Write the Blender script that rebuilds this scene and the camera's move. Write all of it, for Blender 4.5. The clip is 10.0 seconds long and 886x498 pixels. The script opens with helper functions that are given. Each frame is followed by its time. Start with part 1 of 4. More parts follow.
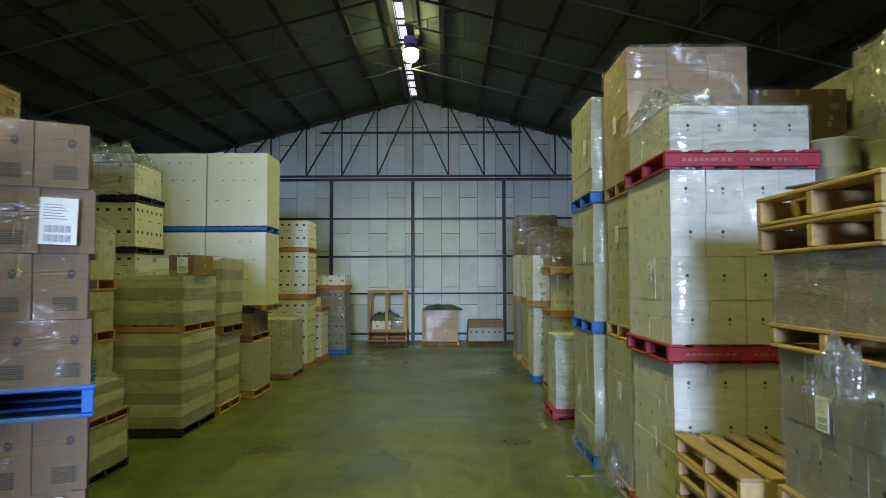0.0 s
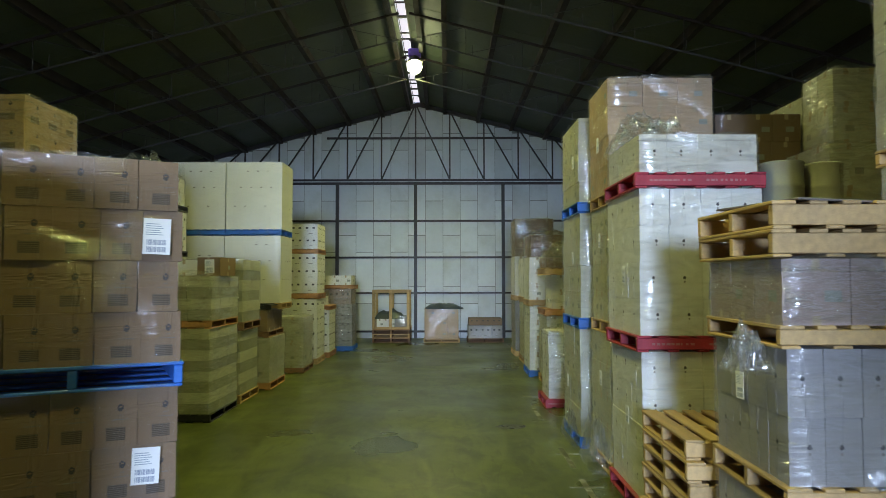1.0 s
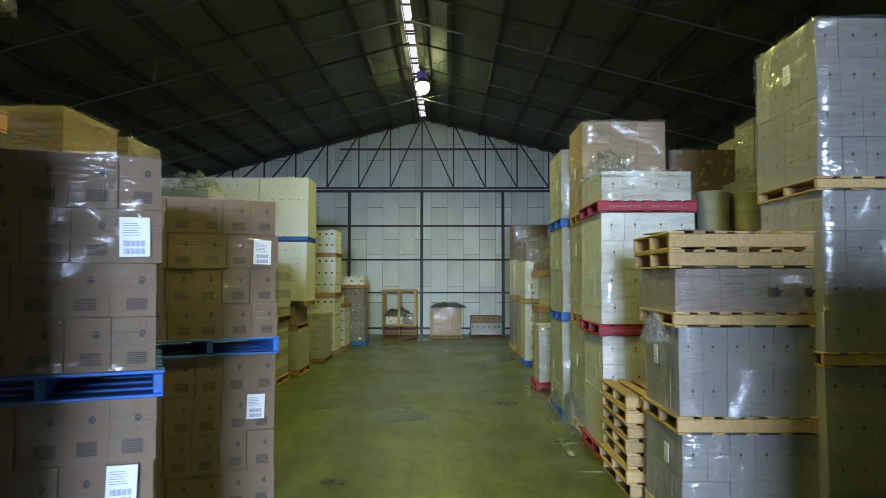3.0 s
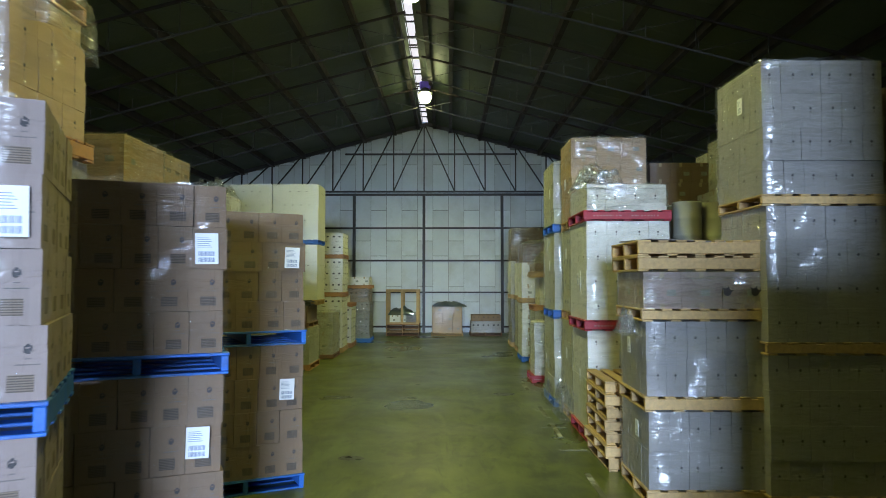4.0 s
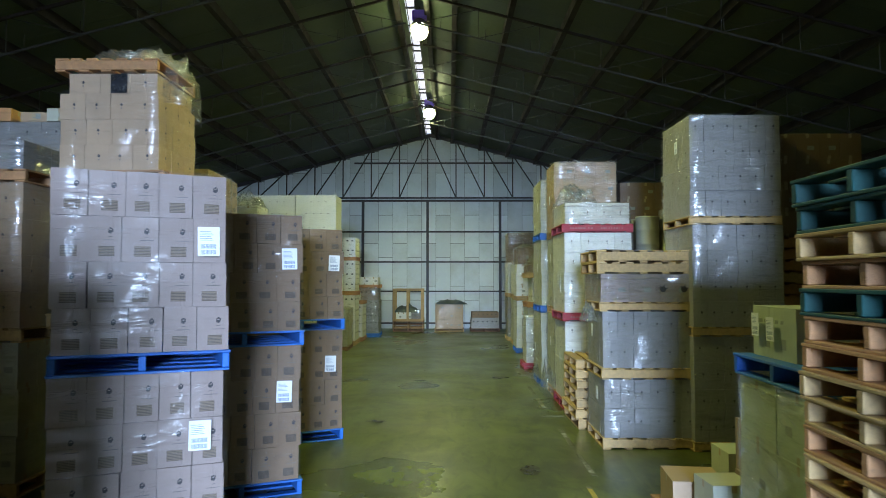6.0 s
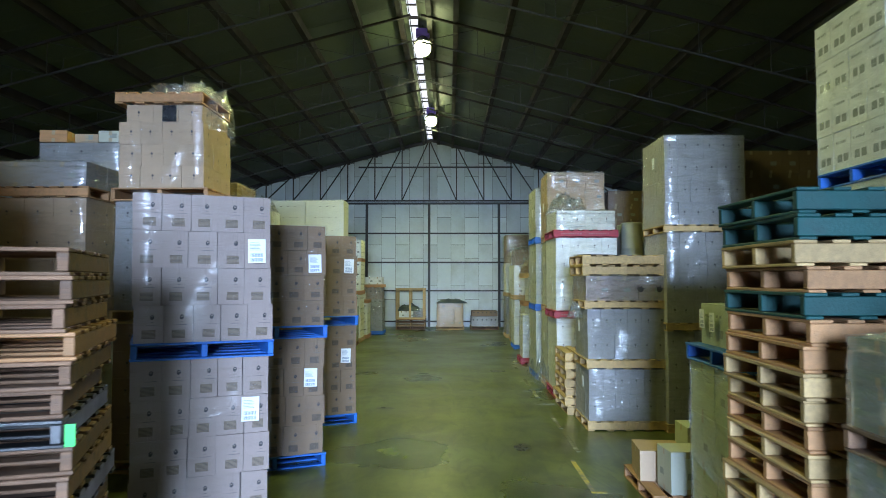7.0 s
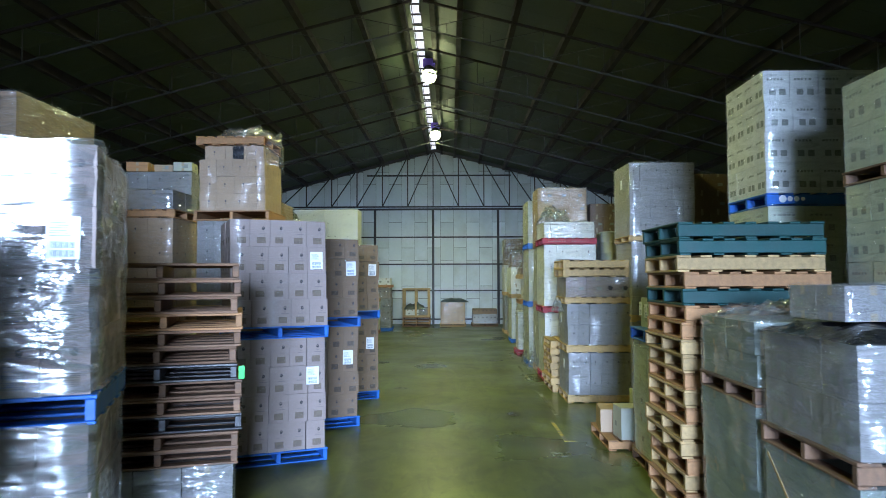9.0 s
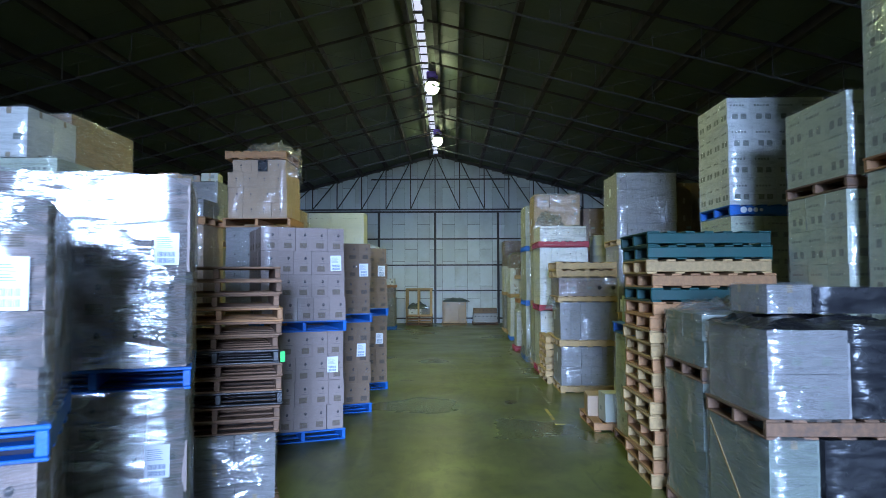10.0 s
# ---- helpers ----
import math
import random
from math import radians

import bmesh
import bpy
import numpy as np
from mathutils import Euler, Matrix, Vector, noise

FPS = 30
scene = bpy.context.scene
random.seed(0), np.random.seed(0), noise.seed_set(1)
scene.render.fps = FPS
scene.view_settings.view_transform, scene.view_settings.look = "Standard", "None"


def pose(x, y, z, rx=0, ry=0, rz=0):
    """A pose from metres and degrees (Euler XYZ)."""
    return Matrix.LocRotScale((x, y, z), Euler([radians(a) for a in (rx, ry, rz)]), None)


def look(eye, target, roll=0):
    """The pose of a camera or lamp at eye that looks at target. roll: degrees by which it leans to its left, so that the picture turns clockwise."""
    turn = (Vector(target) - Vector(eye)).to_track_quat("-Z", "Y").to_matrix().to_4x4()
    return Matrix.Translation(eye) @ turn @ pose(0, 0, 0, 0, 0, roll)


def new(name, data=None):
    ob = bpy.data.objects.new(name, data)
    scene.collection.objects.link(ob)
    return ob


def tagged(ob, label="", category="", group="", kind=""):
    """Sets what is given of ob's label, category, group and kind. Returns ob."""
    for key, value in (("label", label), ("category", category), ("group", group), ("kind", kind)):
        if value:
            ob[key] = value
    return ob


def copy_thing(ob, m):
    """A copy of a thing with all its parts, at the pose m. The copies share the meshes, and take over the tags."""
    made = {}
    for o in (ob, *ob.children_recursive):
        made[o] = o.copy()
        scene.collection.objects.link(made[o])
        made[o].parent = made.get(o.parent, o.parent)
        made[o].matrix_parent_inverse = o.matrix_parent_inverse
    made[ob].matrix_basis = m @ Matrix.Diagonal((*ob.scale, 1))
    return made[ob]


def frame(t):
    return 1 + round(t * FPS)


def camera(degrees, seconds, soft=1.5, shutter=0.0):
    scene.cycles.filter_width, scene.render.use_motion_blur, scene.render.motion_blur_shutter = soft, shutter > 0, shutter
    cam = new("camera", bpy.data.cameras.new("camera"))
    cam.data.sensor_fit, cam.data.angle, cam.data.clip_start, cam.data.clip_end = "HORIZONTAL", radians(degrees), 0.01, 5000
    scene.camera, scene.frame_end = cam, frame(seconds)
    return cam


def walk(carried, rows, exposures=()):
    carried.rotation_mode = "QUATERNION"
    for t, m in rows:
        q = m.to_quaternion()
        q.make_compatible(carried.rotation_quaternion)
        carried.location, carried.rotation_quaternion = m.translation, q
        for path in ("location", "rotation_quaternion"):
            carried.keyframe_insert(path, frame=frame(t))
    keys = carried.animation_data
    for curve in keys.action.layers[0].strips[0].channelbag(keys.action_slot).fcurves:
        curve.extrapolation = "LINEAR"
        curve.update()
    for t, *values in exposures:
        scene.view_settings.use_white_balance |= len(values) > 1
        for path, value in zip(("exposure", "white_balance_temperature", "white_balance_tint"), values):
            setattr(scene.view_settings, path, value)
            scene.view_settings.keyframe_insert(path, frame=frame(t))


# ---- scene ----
cam = camera(66.0, 10.0, 0.65, 0.5)
PATH = [
    (0, (-0.591, 1.743, 2.065), (-0.601, 3.741, 2.155), -0.2),
    (0.5, (-0.608, 1.272, 2.079), (-0.618, 3.27, 2.168), -0.2),
    (1, (-0.626, 0.791, 2.078), (-0.637, 2.789, 2.167), -0.1),
    (1.5, (-0.648, 0.314, 2.082), (-0.66, 2.312, 2.172), -0.1),
    (2, (-0.666, -0.166, 2.085), (-0.68, 1.832, 2.174), -0.1),
    (2.5, (-0.689, -0.654, 2.087), (-0.704, 1.344, 2.177), -0.0),
    (4, (-0.729, -2.157, 2.113), (-0.747, -0.16, 2.202), 0.0),
    (4.5, (-0.746, -2.679, 2.11), (-0.764, -0.681, 2.2), 0.0),
    (5, (-0.757, -3.215, 2.116), (-0.776, -1.217, 2.205), 0.1),
    (5.5, (-0.775, -3.748, 2.117), (-0.794, -1.751, 2.206), -0.0),
    (7, (-0.827, -5.399, 2.152), (-0.846, -3.401, 2.238), -0.0),
    (7.5, (-0.847, -5.96, 2.168), (-0.868, -3.962, 2.254), 0.1),
    (8, (-0.869, -6.527, 2.168), (-0.89, -4.529, 2.254), 0.0),
    (8.5, (-0.887, -7.078, 2.166), (-0.909, -5.08, 2.253), -0.1),
    (9, (-0.903, -7.633, 2.168), (-0.925, -5.635, 2.255), -0.2),
    (9.5, (-0.92, -8.187, 2.172), (-0.943, -6.189, 2.258), -0.2),
    (10, (-0.942, -8.741, 2.171), (-0.966, -6.743, 2.259), -0.2),
]
walk(cam, [(t, look(eye, target, roll)) for t, eye, target, roll in PATH],
     ((0.0, -0.42, 6450, 20), (2.5, -0.4, 6650, 17), (5.0, -0.36, 6400, 14), (7.5, -0.16, 6200, 13), (8.8, -0.16, 6150, 15), (9.5, -0.54, 5750, 17), (10.0, -0.58, 5600, 19)))

# ---- light ----
world = bpy.data.worlds.new("sky")
scene.world = world
world.use_nodes = True
wn = world.node_tree.nodes
sky = wn.new("ShaderNodeTexSky")
sky.sky_type, sky.sun_disc = "NISHITA", False
sky.sun_elevation, sky.sun_rotation = radians(50), radians(40)
wn["Background"].inputs[1].default_value = 0.08
world.node_tree.links.new(sky.outputs[0], wn["Background"].inputs[0])

DOOR_POWER, LAMP_POWER = 92000.0, 225.0
DOOR = (-3.1, 1.6, -19.0, 5.3)            # x from, x to, y, height
RIDGE_X, RIDGE_Z, SLOPE = -1.6, 8.42, 0.26
WALL_N, WALL_S, WALL_W, WALL_E = 25.05, -19.0, -14.6, 11.4


def area_light(name, m, sx, sy, power, colour):
    d = bpy.data.lights.new(name, "AREA")
    d.shape, d.size, d.size_y, d.energy, d.color = "RECTANGLE", sx, sy, power, colour
    ob = new(name, d)
    ob.matrix_world = m
    return ob


# the bright open sky low over the yard, seen through the loading door
area_light("yard_daylight", pose(0.3, WALL_S - 25, 7.0, 90, 0, 0), 16.2, 8.0, DOOR_POWER, (0.52, 0.72, 1.0))

# ---- materials ----


def mat(name, base, rough=0.6, metal=0.0, vary=0.15, scale=3.0, fine=40.0, bump=0.1, stain=None, stain_at=(0.5, 0.7),
        rand=0.0, stretch=(1, 1, 1), spec=0.5, rough_vary=0.1):
    m = bpy.data.materials.new(name)
    m.use_nodes = True
    nt, n = m.node_tree, m.node_tree.nodes
    bsdf = n["Principled BSDF"]
    link = nt.links.new
    tc = n.new("ShaderNodeTexCoord")
    mp = n.new("ShaderNodeMapping")
    mp.inputs["Scale"].default_value = stretch
    link(tc.outputs["Object"], mp.inputs["Vector"])
    oi = n.new("ShaderNodeObjectInfo")
    add = n.new("ShaderNodeVectorMath")
    add.operation = "MULTIPLY_ADD"
    link(oi.outputs["Random"], add.inputs[0])
    add.inputs[1].default_value = (37, 53, 71)
    link(mp.outputs[0], add.inputs[2])
    big = n.new("ShaderNodeTexNoise")
    big.inputs["Scale"].default_value, big.inputs["Detail"].default_value = scale, 5
    small = n.new("ShaderNodeTexNoise")
    small.inputs["Scale"].default_value, small.inputs["Detail"].default_value = fine, 4
    link(add.outputs[0], big.inputs["Vector"])
    link(add.outputs[0], small.inputs["Vector"])
    mix = n.new("ShaderNodeMath")
    mix.operation = "MULTIPLY_ADD"
    link(small.outputs[0], mix.inputs[0])
    mix.inputs[1].default_value = 0.45
    link(big.outputs[0], mix.inputs[2])
    ramp = n.new("ShaderNodeMapRange")
    link(mix.outputs[0], ramp.inputs[0])
    ramp.inputs[1].default_value, ramp.inputs[2].default_value = 0.35, 1.1
    ramp.inputs[3].default_value, ramp.inputs[4].default_value = 1 - vary, 1 + vary
    hsv = n.new("ShaderNodeHueSaturation")
    hsv.inputs["Color"].default_value = (*base, 1)
    val = n.new("ShaderNodeMath")
    val.operation = "MULTIPLY_ADD"
    link(oi.outputs["Random"], val.inputs[0])
    val.inputs[1].default_value = rand
    val.inputs[2].default_value = -rand / 2
    tot = n.new("ShaderNodeMath")
    tot.operation = "ADD"
    link(ramp.outputs[0], tot.inputs[0])
    link(val.outputs[0], tot.inputs[1])
    link(tot.outputs[0], hsv.inputs["Value"])
    colour = hsv.outputs[0]
    if stain:
        sn = n.new("ShaderNodeTexNoise")
        sn.inputs["Scale"].default_value, sn.inputs["Detail"].default_value = scale * 0.6, 8
        sn.inputs["Roughness"].default_value = 0.65
        off = n.new("ShaderNodeVectorMath")
        off.operation = "ADD"
        off.inputs[1].default_value = (11, 5, 3)
        link(add.outputs[0], off.inputs[0])
        link(off.outputs[0], sn.inputs["Vector"])
        sr = n.new("ShaderNodeMapRange")
        link(sn.outputs[0], sr.inputs[0])
        sr.inputs[1].default_value, sr.inputs[2].default_value = stain_at
        mx = n.new("ShaderNodeMix")
        mx.data_type = "RGBA"
        link(sr.outputs[0], mx.inputs["Factor"])
        link(colour, mx.inputs["A"])
        mx.inputs["B"].default_value = (*stain, 1)
        colour = mx.outputs["Result"]
    link(colour, bsdf.inputs["Base Color"])
    rr = n.new("ShaderNodeMapRange")
    link(big.outputs[0], rr.inputs[0])
    rr.inputs[1].default_value, rr.inputs[2].default_value = 0.3, 0.7
    rr.inputs[3].default_value, rr.inputs[4].default_value = max(rough - rough_vary, 0.03), min(rough + rough_vary, 1)
    link(rr.outputs[0], bsdf.inputs["Roughness"])
    bsdf.inputs["Metallic"].default_value = metal
    bsdf.inputs["Specular IOR Level"].default_value = spec
    if bump:
        bp = n.new("ShaderNodeBump")
        bp.inputs["Strength"].default_value, bp.inputs["Distance"].default_value = bump, 0.02
        link(mix.outputs[0], bp.inputs["Height"])
        link(bp.outputs[0], bsdf.inputs["Normal"])
    return m


def film_mat(name, cover, haze, tint=(0.93, 0.95, 0.96), rough=0.11, relief=1.0):
    """Clear stretch film: mostly see-through, with bright streaky glints along its creases and a little milky haze."""
    m = bpy.data.materials.new(name)
    m.use_nodes = True
    nt, n = m.node_tree, m.node_tree.nodes
    link = nt.links.new
    n.remove(n["Principled BSDF"])
    out = n["Material Output"]
    tc = n.new("ShaderNodeTexCoord")
    oi = n.new("ShaderNodeObjectInfo")

    def creases(scale, rot, size, detail, dist):
        mp = n.new("ShaderNodeMapping")
        mp.inputs["Scale"].default_value, mp.inputs["Rotation"].default_value = scale, rot
        add = n.new("ShaderNodeVectorMath")
        add.operation = "MULTIPLY_ADD"
        link(oi.outputs["Random"], add.inputs[0])
        add.inputs[1].default_value = (17, 23, 31)
        link(tc.outputs["Object"], mp.inputs["Vector"])
        link(mp.outputs[0], add.inputs[2])
        t = n.new("ShaderNodeTexNoise")
        t.inputs["Scale"].default_value, t.inputs["Detail"].default_value, t.inputs["Distortion"].default_value = size, detail, dist
        link(add.outputs[0], t.inputs["Vector"])
        return t.outputs[0]

    flat = creases((0.8, 0.8, 5.0), (0.10, 0.07, 0), 1.9, 2, 0.8)      # bands where the roll overlaps
    slant = creases((1.3, 1.3, 5.0), (0.6, 0.5, 0.2), 2.2, 3, 1.6)     # pulled diagonals
    folds = creases((1, 1, 1.6), (0.2, 0.1, 0), 6, 2, 1.4)
    pulls = creases((0.7, 0.7, 6.0), (0.15, 0.12, 0), 5.5, 2, 1.0)     # tight thin wrinkles round the load

    def times(a, f):
        k = n.new("ShaderNodeMath")
        k.operation = "MULTIPLY"
        link(a, k.inputs[0])
        k.inputs[1].default_value = f
        return k.outputs[0]

    def plus(a, b):
        k = n.new("ShaderNodeMath")
        k.operation = "ADD"
        link(a, k.inputs[0])
        link(b, k.inputs[1])
        return k.outputs[0]

    def ranged(a, lo, hi, p, q):
        mr = n.new("ShaderNodeMapRange")
        link(a, mr.inputs[0])
        for k, v in zip((1, 2, 3, 4), (lo, hi, p, q)):
            mr.inputs[k].default_value = v
        return mr.outputs[0]

    def product(a, b):
        k = n.new("ShaderNodeMath")
        k.operation = "MULTIPLY"
        link(a, k.inputs[0])
        link(b, k.inputs[1])
        return k.outputs[0]

    where = creases((0.8, 0.8, 1.3), (0, 0, 0), 1.6, 1, 0.4)            # the film is taut here, slack there
    slack = ranged(where, 0.45, 0.62, 0.12, 1.0)
    loose = plus(plus(times(slant, 0.8), times(folds, 0.6)), times(pulls, 0.25))
    height = plus(times(flat, 0.45), product(loose, slack))
    bump = n.new("ShaderNodeBump")
    bump.inputs["Strength"].default_value, bump.inputs["Distance"].default_value = 0.9, 0.05 * relief
    link(height, bump.inputs["Height"])
    gl = n.new("ShaderNodeBsdfGlossy")
    gl.inputs["Roughness"].default_value = rough
    gl.inputs["Color"].default_value = (*tint, 1)
    link(bump.outputs[0], gl.inputs["Normal"])
    df = n.new("ShaderNodeBsdfDiffuse")
    df.inputs["Color"].default_value = (*[c * 0.8 for c in tint], 1)
    tr = n.new("ShaderNodeBsdfTransparent")

    m1 = n.new("ShaderNodeMixShader")
    link(ranged(slant, 0.4, 0.75, haze * 0.2, haze * 1.8), m1.inputs[0])
    link(tr.outputs[0], m1.inputs[1])
    link(df.outputs[0], m1.inputs[2])
    m2 = n.new("ShaderNodeMixShader")
    link(ranged(slant, 0.35, 0.7, cover * 0.6, cover * 1.5), m2.inputs[0])
    link(m1.outputs[0], m2.inputs[1])
    link(gl.outputs[0], m2.inputs[2])
    link(m2.outputs[0], out.inputs["Surface"])
    return m


def glow(name, colour, strength):
    m = bpy.data.materials.new(name)
    m.use_nodes = True
    n = m.node_tree.nodes
    n.remove(n["Principled BSDF"])
    e = n.new("ShaderNodeEmission")
    e.inputs[0].default_value, e.inputs[1].default_value = (*colour, 1), strength
    m.node_tree.links.new(e.outputs[0], n["Material Output"].inputs["Surface"])
    return m


def floor_mat():
    """Old sealed concrete: cloudy dirt, curved tyre scuffs along the aisle, duller and shinier patches."""
    m = mat("concrete_floor", (0.08, 0.1, 0.021), 0.34, vary=0.3, scale=0.5, fine=5, bump=0.05, rough_vary=0.12)
    nt, n = m.node_tree, m.node_tree.nodes
    link = nt.links.new
    bsdf = n["Principled BSDF"]
    src = bsdf.inputs["Base Color"].links[0].from_socket
    tc = n.new("ShaderNodeTexCoord")
    layers = ((1.1, 3.2, (1, 0.55, 1), 0.46, 0.68, (0.032, 0.038, 0.012), 0.7), (0.8, 1.0, (1, 1, 1), 0.48, 0.72, (0.17, 0.21, 0.045), 0.75),
              (1.3, 2.0, (1, 0.3, 1), 0.55, 0.75, (0.028, 0.033, 0.013), 0.6), (2.2, 1.5, (1, 0.12, 1), 0.56, 0.72, (0.16, 0.195, 0.05), 0.45),
              (3.4, 2.6, (1, 0.3, 1), 0.54, 0.68, (0.035, 0.042, 0.015), 0.5), (7.0, 1.0, (1, 0.5, 1), 0.55, 0.75, (0.16, 0.19, 0.055), 0.4),
              (26, 0, (1, 1, 1), 0.63, 0.72, (0.035, 0.04, 0.018), 0.55))
    for scale, dist, stretch, lo, hi, colour, amount in layers:
        mp = n.new("ShaderNodeMapping")
        mp.inputs["Scale"].default_value = stretch
        mp.inputs["Location"].default_value = (scale * 3.7, scale, 0)
        link(tc.outputs["Object"], mp.inputs["Vector"])
        t = n.new("ShaderNodeTexNoise")
        t.inputs["Scale"].default_value, t.inputs["Detail"].default_value, t.inputs["Distortion"].default_value = scale, 6, dist
        link(mp.outputs[0], t.inputs["Vector"])
        r = n.new("ShaderNodeMapRange")
        link(t.outputs[0], r.inputs[0])
        r.inputs[1].default_value, r.inputs[2].default_value, r.inputs[4].default_value = lo, hi, amount
        mx = n.new("ShaderNodeMix")
        mx.data_type = "RGBA"
        link(r.outputs[0], mx.inputs["Factor"])
        link(src, mx.inputs["A"])
        mx.inputs["B"].default_value = (*colour, 1)
        src = mx.outputs["Result"]
    link(src, bsdf.inputs["Base Color"])
    return m


CONCRETE = floor_mat()
CLAD = mat("painted_wall_sheet", (0.66, 0.70, 0.72), 0.55, vary=0.1, scale=0.8, fine=9, bump=0.1, stain=(0.42, 0.43, 0.40), stain_at=(0.5, 0.8), rand=0.22)
BACKING = mat("dark_wall_backing", (0.2, 0.21, 0.2), 0.7)
ROOF = mat("roof_lining", (0.066, 0.084, 0.05), 0.58, vary=0.25, scale=0.7, fine=12, bump=0.15, rand=0.2)
STEEL = mat("dark_painted_steel", (0.022, 0.018, 0.018), 0.5, vary=0.25, scale=3, fine=30, stain=(0.03, 0.018, 0.014), stain_at=(0.6, 0.8))
PURLIN = mat("dark_brown_purlin_paint", (0.016, 0.008, 0.006), 0.7, vary=0.2)
STEEL_GREY = mat("grey_painted_steel", (0.036, 0.035, 0.03), 0.4, vary=0.2, scale=3, fine=30)
BLUE = mat("blue_pallet_paint", (0.02, 0.135, 0.5), 0.55, vary=0.35, scale=5, fine=50, bump=0.3, stain=(0.10, 0.11, 0.13), stain_at=(0.58, 0.8), rand=0.25)
RED = mat("red_pallet_paint", (0.36, 0.028, 0.05), 0.55, vary=0.3, scale=5, fine=50, bump=0.3, stain=(0.12, 0.05, 0.05), stain_at=(0.6, 0.85), rand=0.25)
TEAL = mat("teal_pallet_paint", (0.005, 0.058, 0.056), 0.6, vary=0.3, scale=5, fine=50, bump=0.3, stain=(0.03, 0.05, 0.05), stain_at=(0.6, 0.85), rand=0.25)
WOOD = mat("pale_pine", (0.48, 0.32, 0.145), 0.7, vary=0.28, scale=3, fine=25, bump=0.35, stretch=(1, 8, 8), stain=(0.26, 0.17, 0.09), stain_at=(0.6, 0.85), rand=0.45)
WOOD_O = mat("orange_pine", (0.42, 0.215, 0.095), 0.7, vary=0.28, scale=3, fine=25, bump=0.35, stretch=(1, 8, 8), stain=(0.2, 0.11, 0.06), stain_at=(0.6, 0.85), rand=0.45)
WOOD_D = mat("weathered_hardwood", (0.235, 0.13, 0.075), 0.75, vary=0.35, scale=3, fine=25, bump=0.4, stretch=(1, 8, 8), stain=(0.1, 0.08, 0.07), stain_at=(0.5, 0.8), rand=0.6)
KRAFT = mat("brown_carton_board", (0.215, 0.138, 0.085), 0.75, vary=0.1, scale=2, fine=60, bump=0.06, rand=0.12)
ROSE = mat("pinkish_carton_board", (0.33, 0.252, 0.225), 0.7, vary=0.1, scale=2, fine=60, bump=0.06, rand=0.1)
TAN = mat("tan_carton_board", (0.44, 0.305, 0.195), 0.7, vary=0.1, scale=2, fine=60, bump=0.06, rand=0.12)
WHITE = mat("white_carton_board", (0.72, 0.72, 0.68), 0.6, vary=0.07, scale=2, fine=50, bump=0.05, rand=0.06)
CREAM = mat("cream_carton_board", (0.47, 0.47, 0.385), 0.65, vary=0.09, scale=2, fine=50, bump=0.06, rand=0.1)
GREYB = mat("grey_carton_board", (0.29, 0.275, 0.27), 0.65, vary=0.09, scale=2, fine=50, bump=0.06, rand=0.1)
GREEN = mat("pale_green_carton_board", (0.50, 0.54, 0.42), 0.65, vary=0.09, scale=2, fine=50, bump=0.06, rand=0.08)
SAGE = mat("sage_green_carton_board", (0.25, 0.288, 0.245), 0.65, vary=0.1, scale=2, fine=50, bump=0.06, rand=0.12)
STONE = mat("banded_grey_carton_board", (0.33, 0.335, 0.25), 0.65, vary=0.1, scale=2, fine=50, bump=0.06, rand=0.3)
STONE_L = mat("banded_pale_carton_board", (0.56, 0.56, 0.43), 0.65, vary=0.1, scale=2, fine=50, bump=0.06, rand=0.1)
INK = mat("dark_print", (0.045, 0.04, 0.045), 0.6, vary=0.2, bump=0)
INK_P = mat("faint_grey_print", (0.27, 0.285, 0.25), 0.7, vary=0.3, scale=6, bump=0)
INK_G = mat("grey_print", (0.17, 0.145, 0.13), 0.7, vary=0.2, bump=0)
TAPE = mat("brown_packing_tape", (0.4, 0.31, 0.2), 0.35, vary=0.1, bump=0)
PAPER = mat("white_paper", (0.86, 0.87, 0.9), 0.5, vary=0.04, bump=0)
INK_B = mat("blue_grey_print", (0.28, 0.33, 0.45), 0.6, vary=0.1, bump=0)


def bars_mat(tone):
    """Board printed with fine grey lines."""
    m = mat("barcode_print", (0.155 * tone, 0.115 * tone, 0.085 * tone), 0.85, vary=0.15, bump=0)
    n, link = m.node_tree.nodes, m.node_tree.links.new
    bsdf = n["Principled BSDF"]
    wv = n.new("ShaderNodeTexWave")
    wv.bands_direction = "Z"
    wv.inputs["Scale"].default_value = 30
    tc = n.new("ShaderNodeTexCoord")
    link(tc.outputs["Object"], wv.inputs["Vector"])
    mx = n.new("ShaderNodeMix")
    mx.data_type = "RGBA"
    link(wv.outputs["Fac"], mx.inputs["Factor"])
    mx.inputs["A"].default_value = (0.06 * tone, 0.046 * tone, 0.036 * tone, 1)
    link(bsdf.inputs["Base Color"].links[0].from_socket, mx.inputs["B"])
    link(mx.outputs["Result"], bsdf.inputs["Base Color"])
    return m


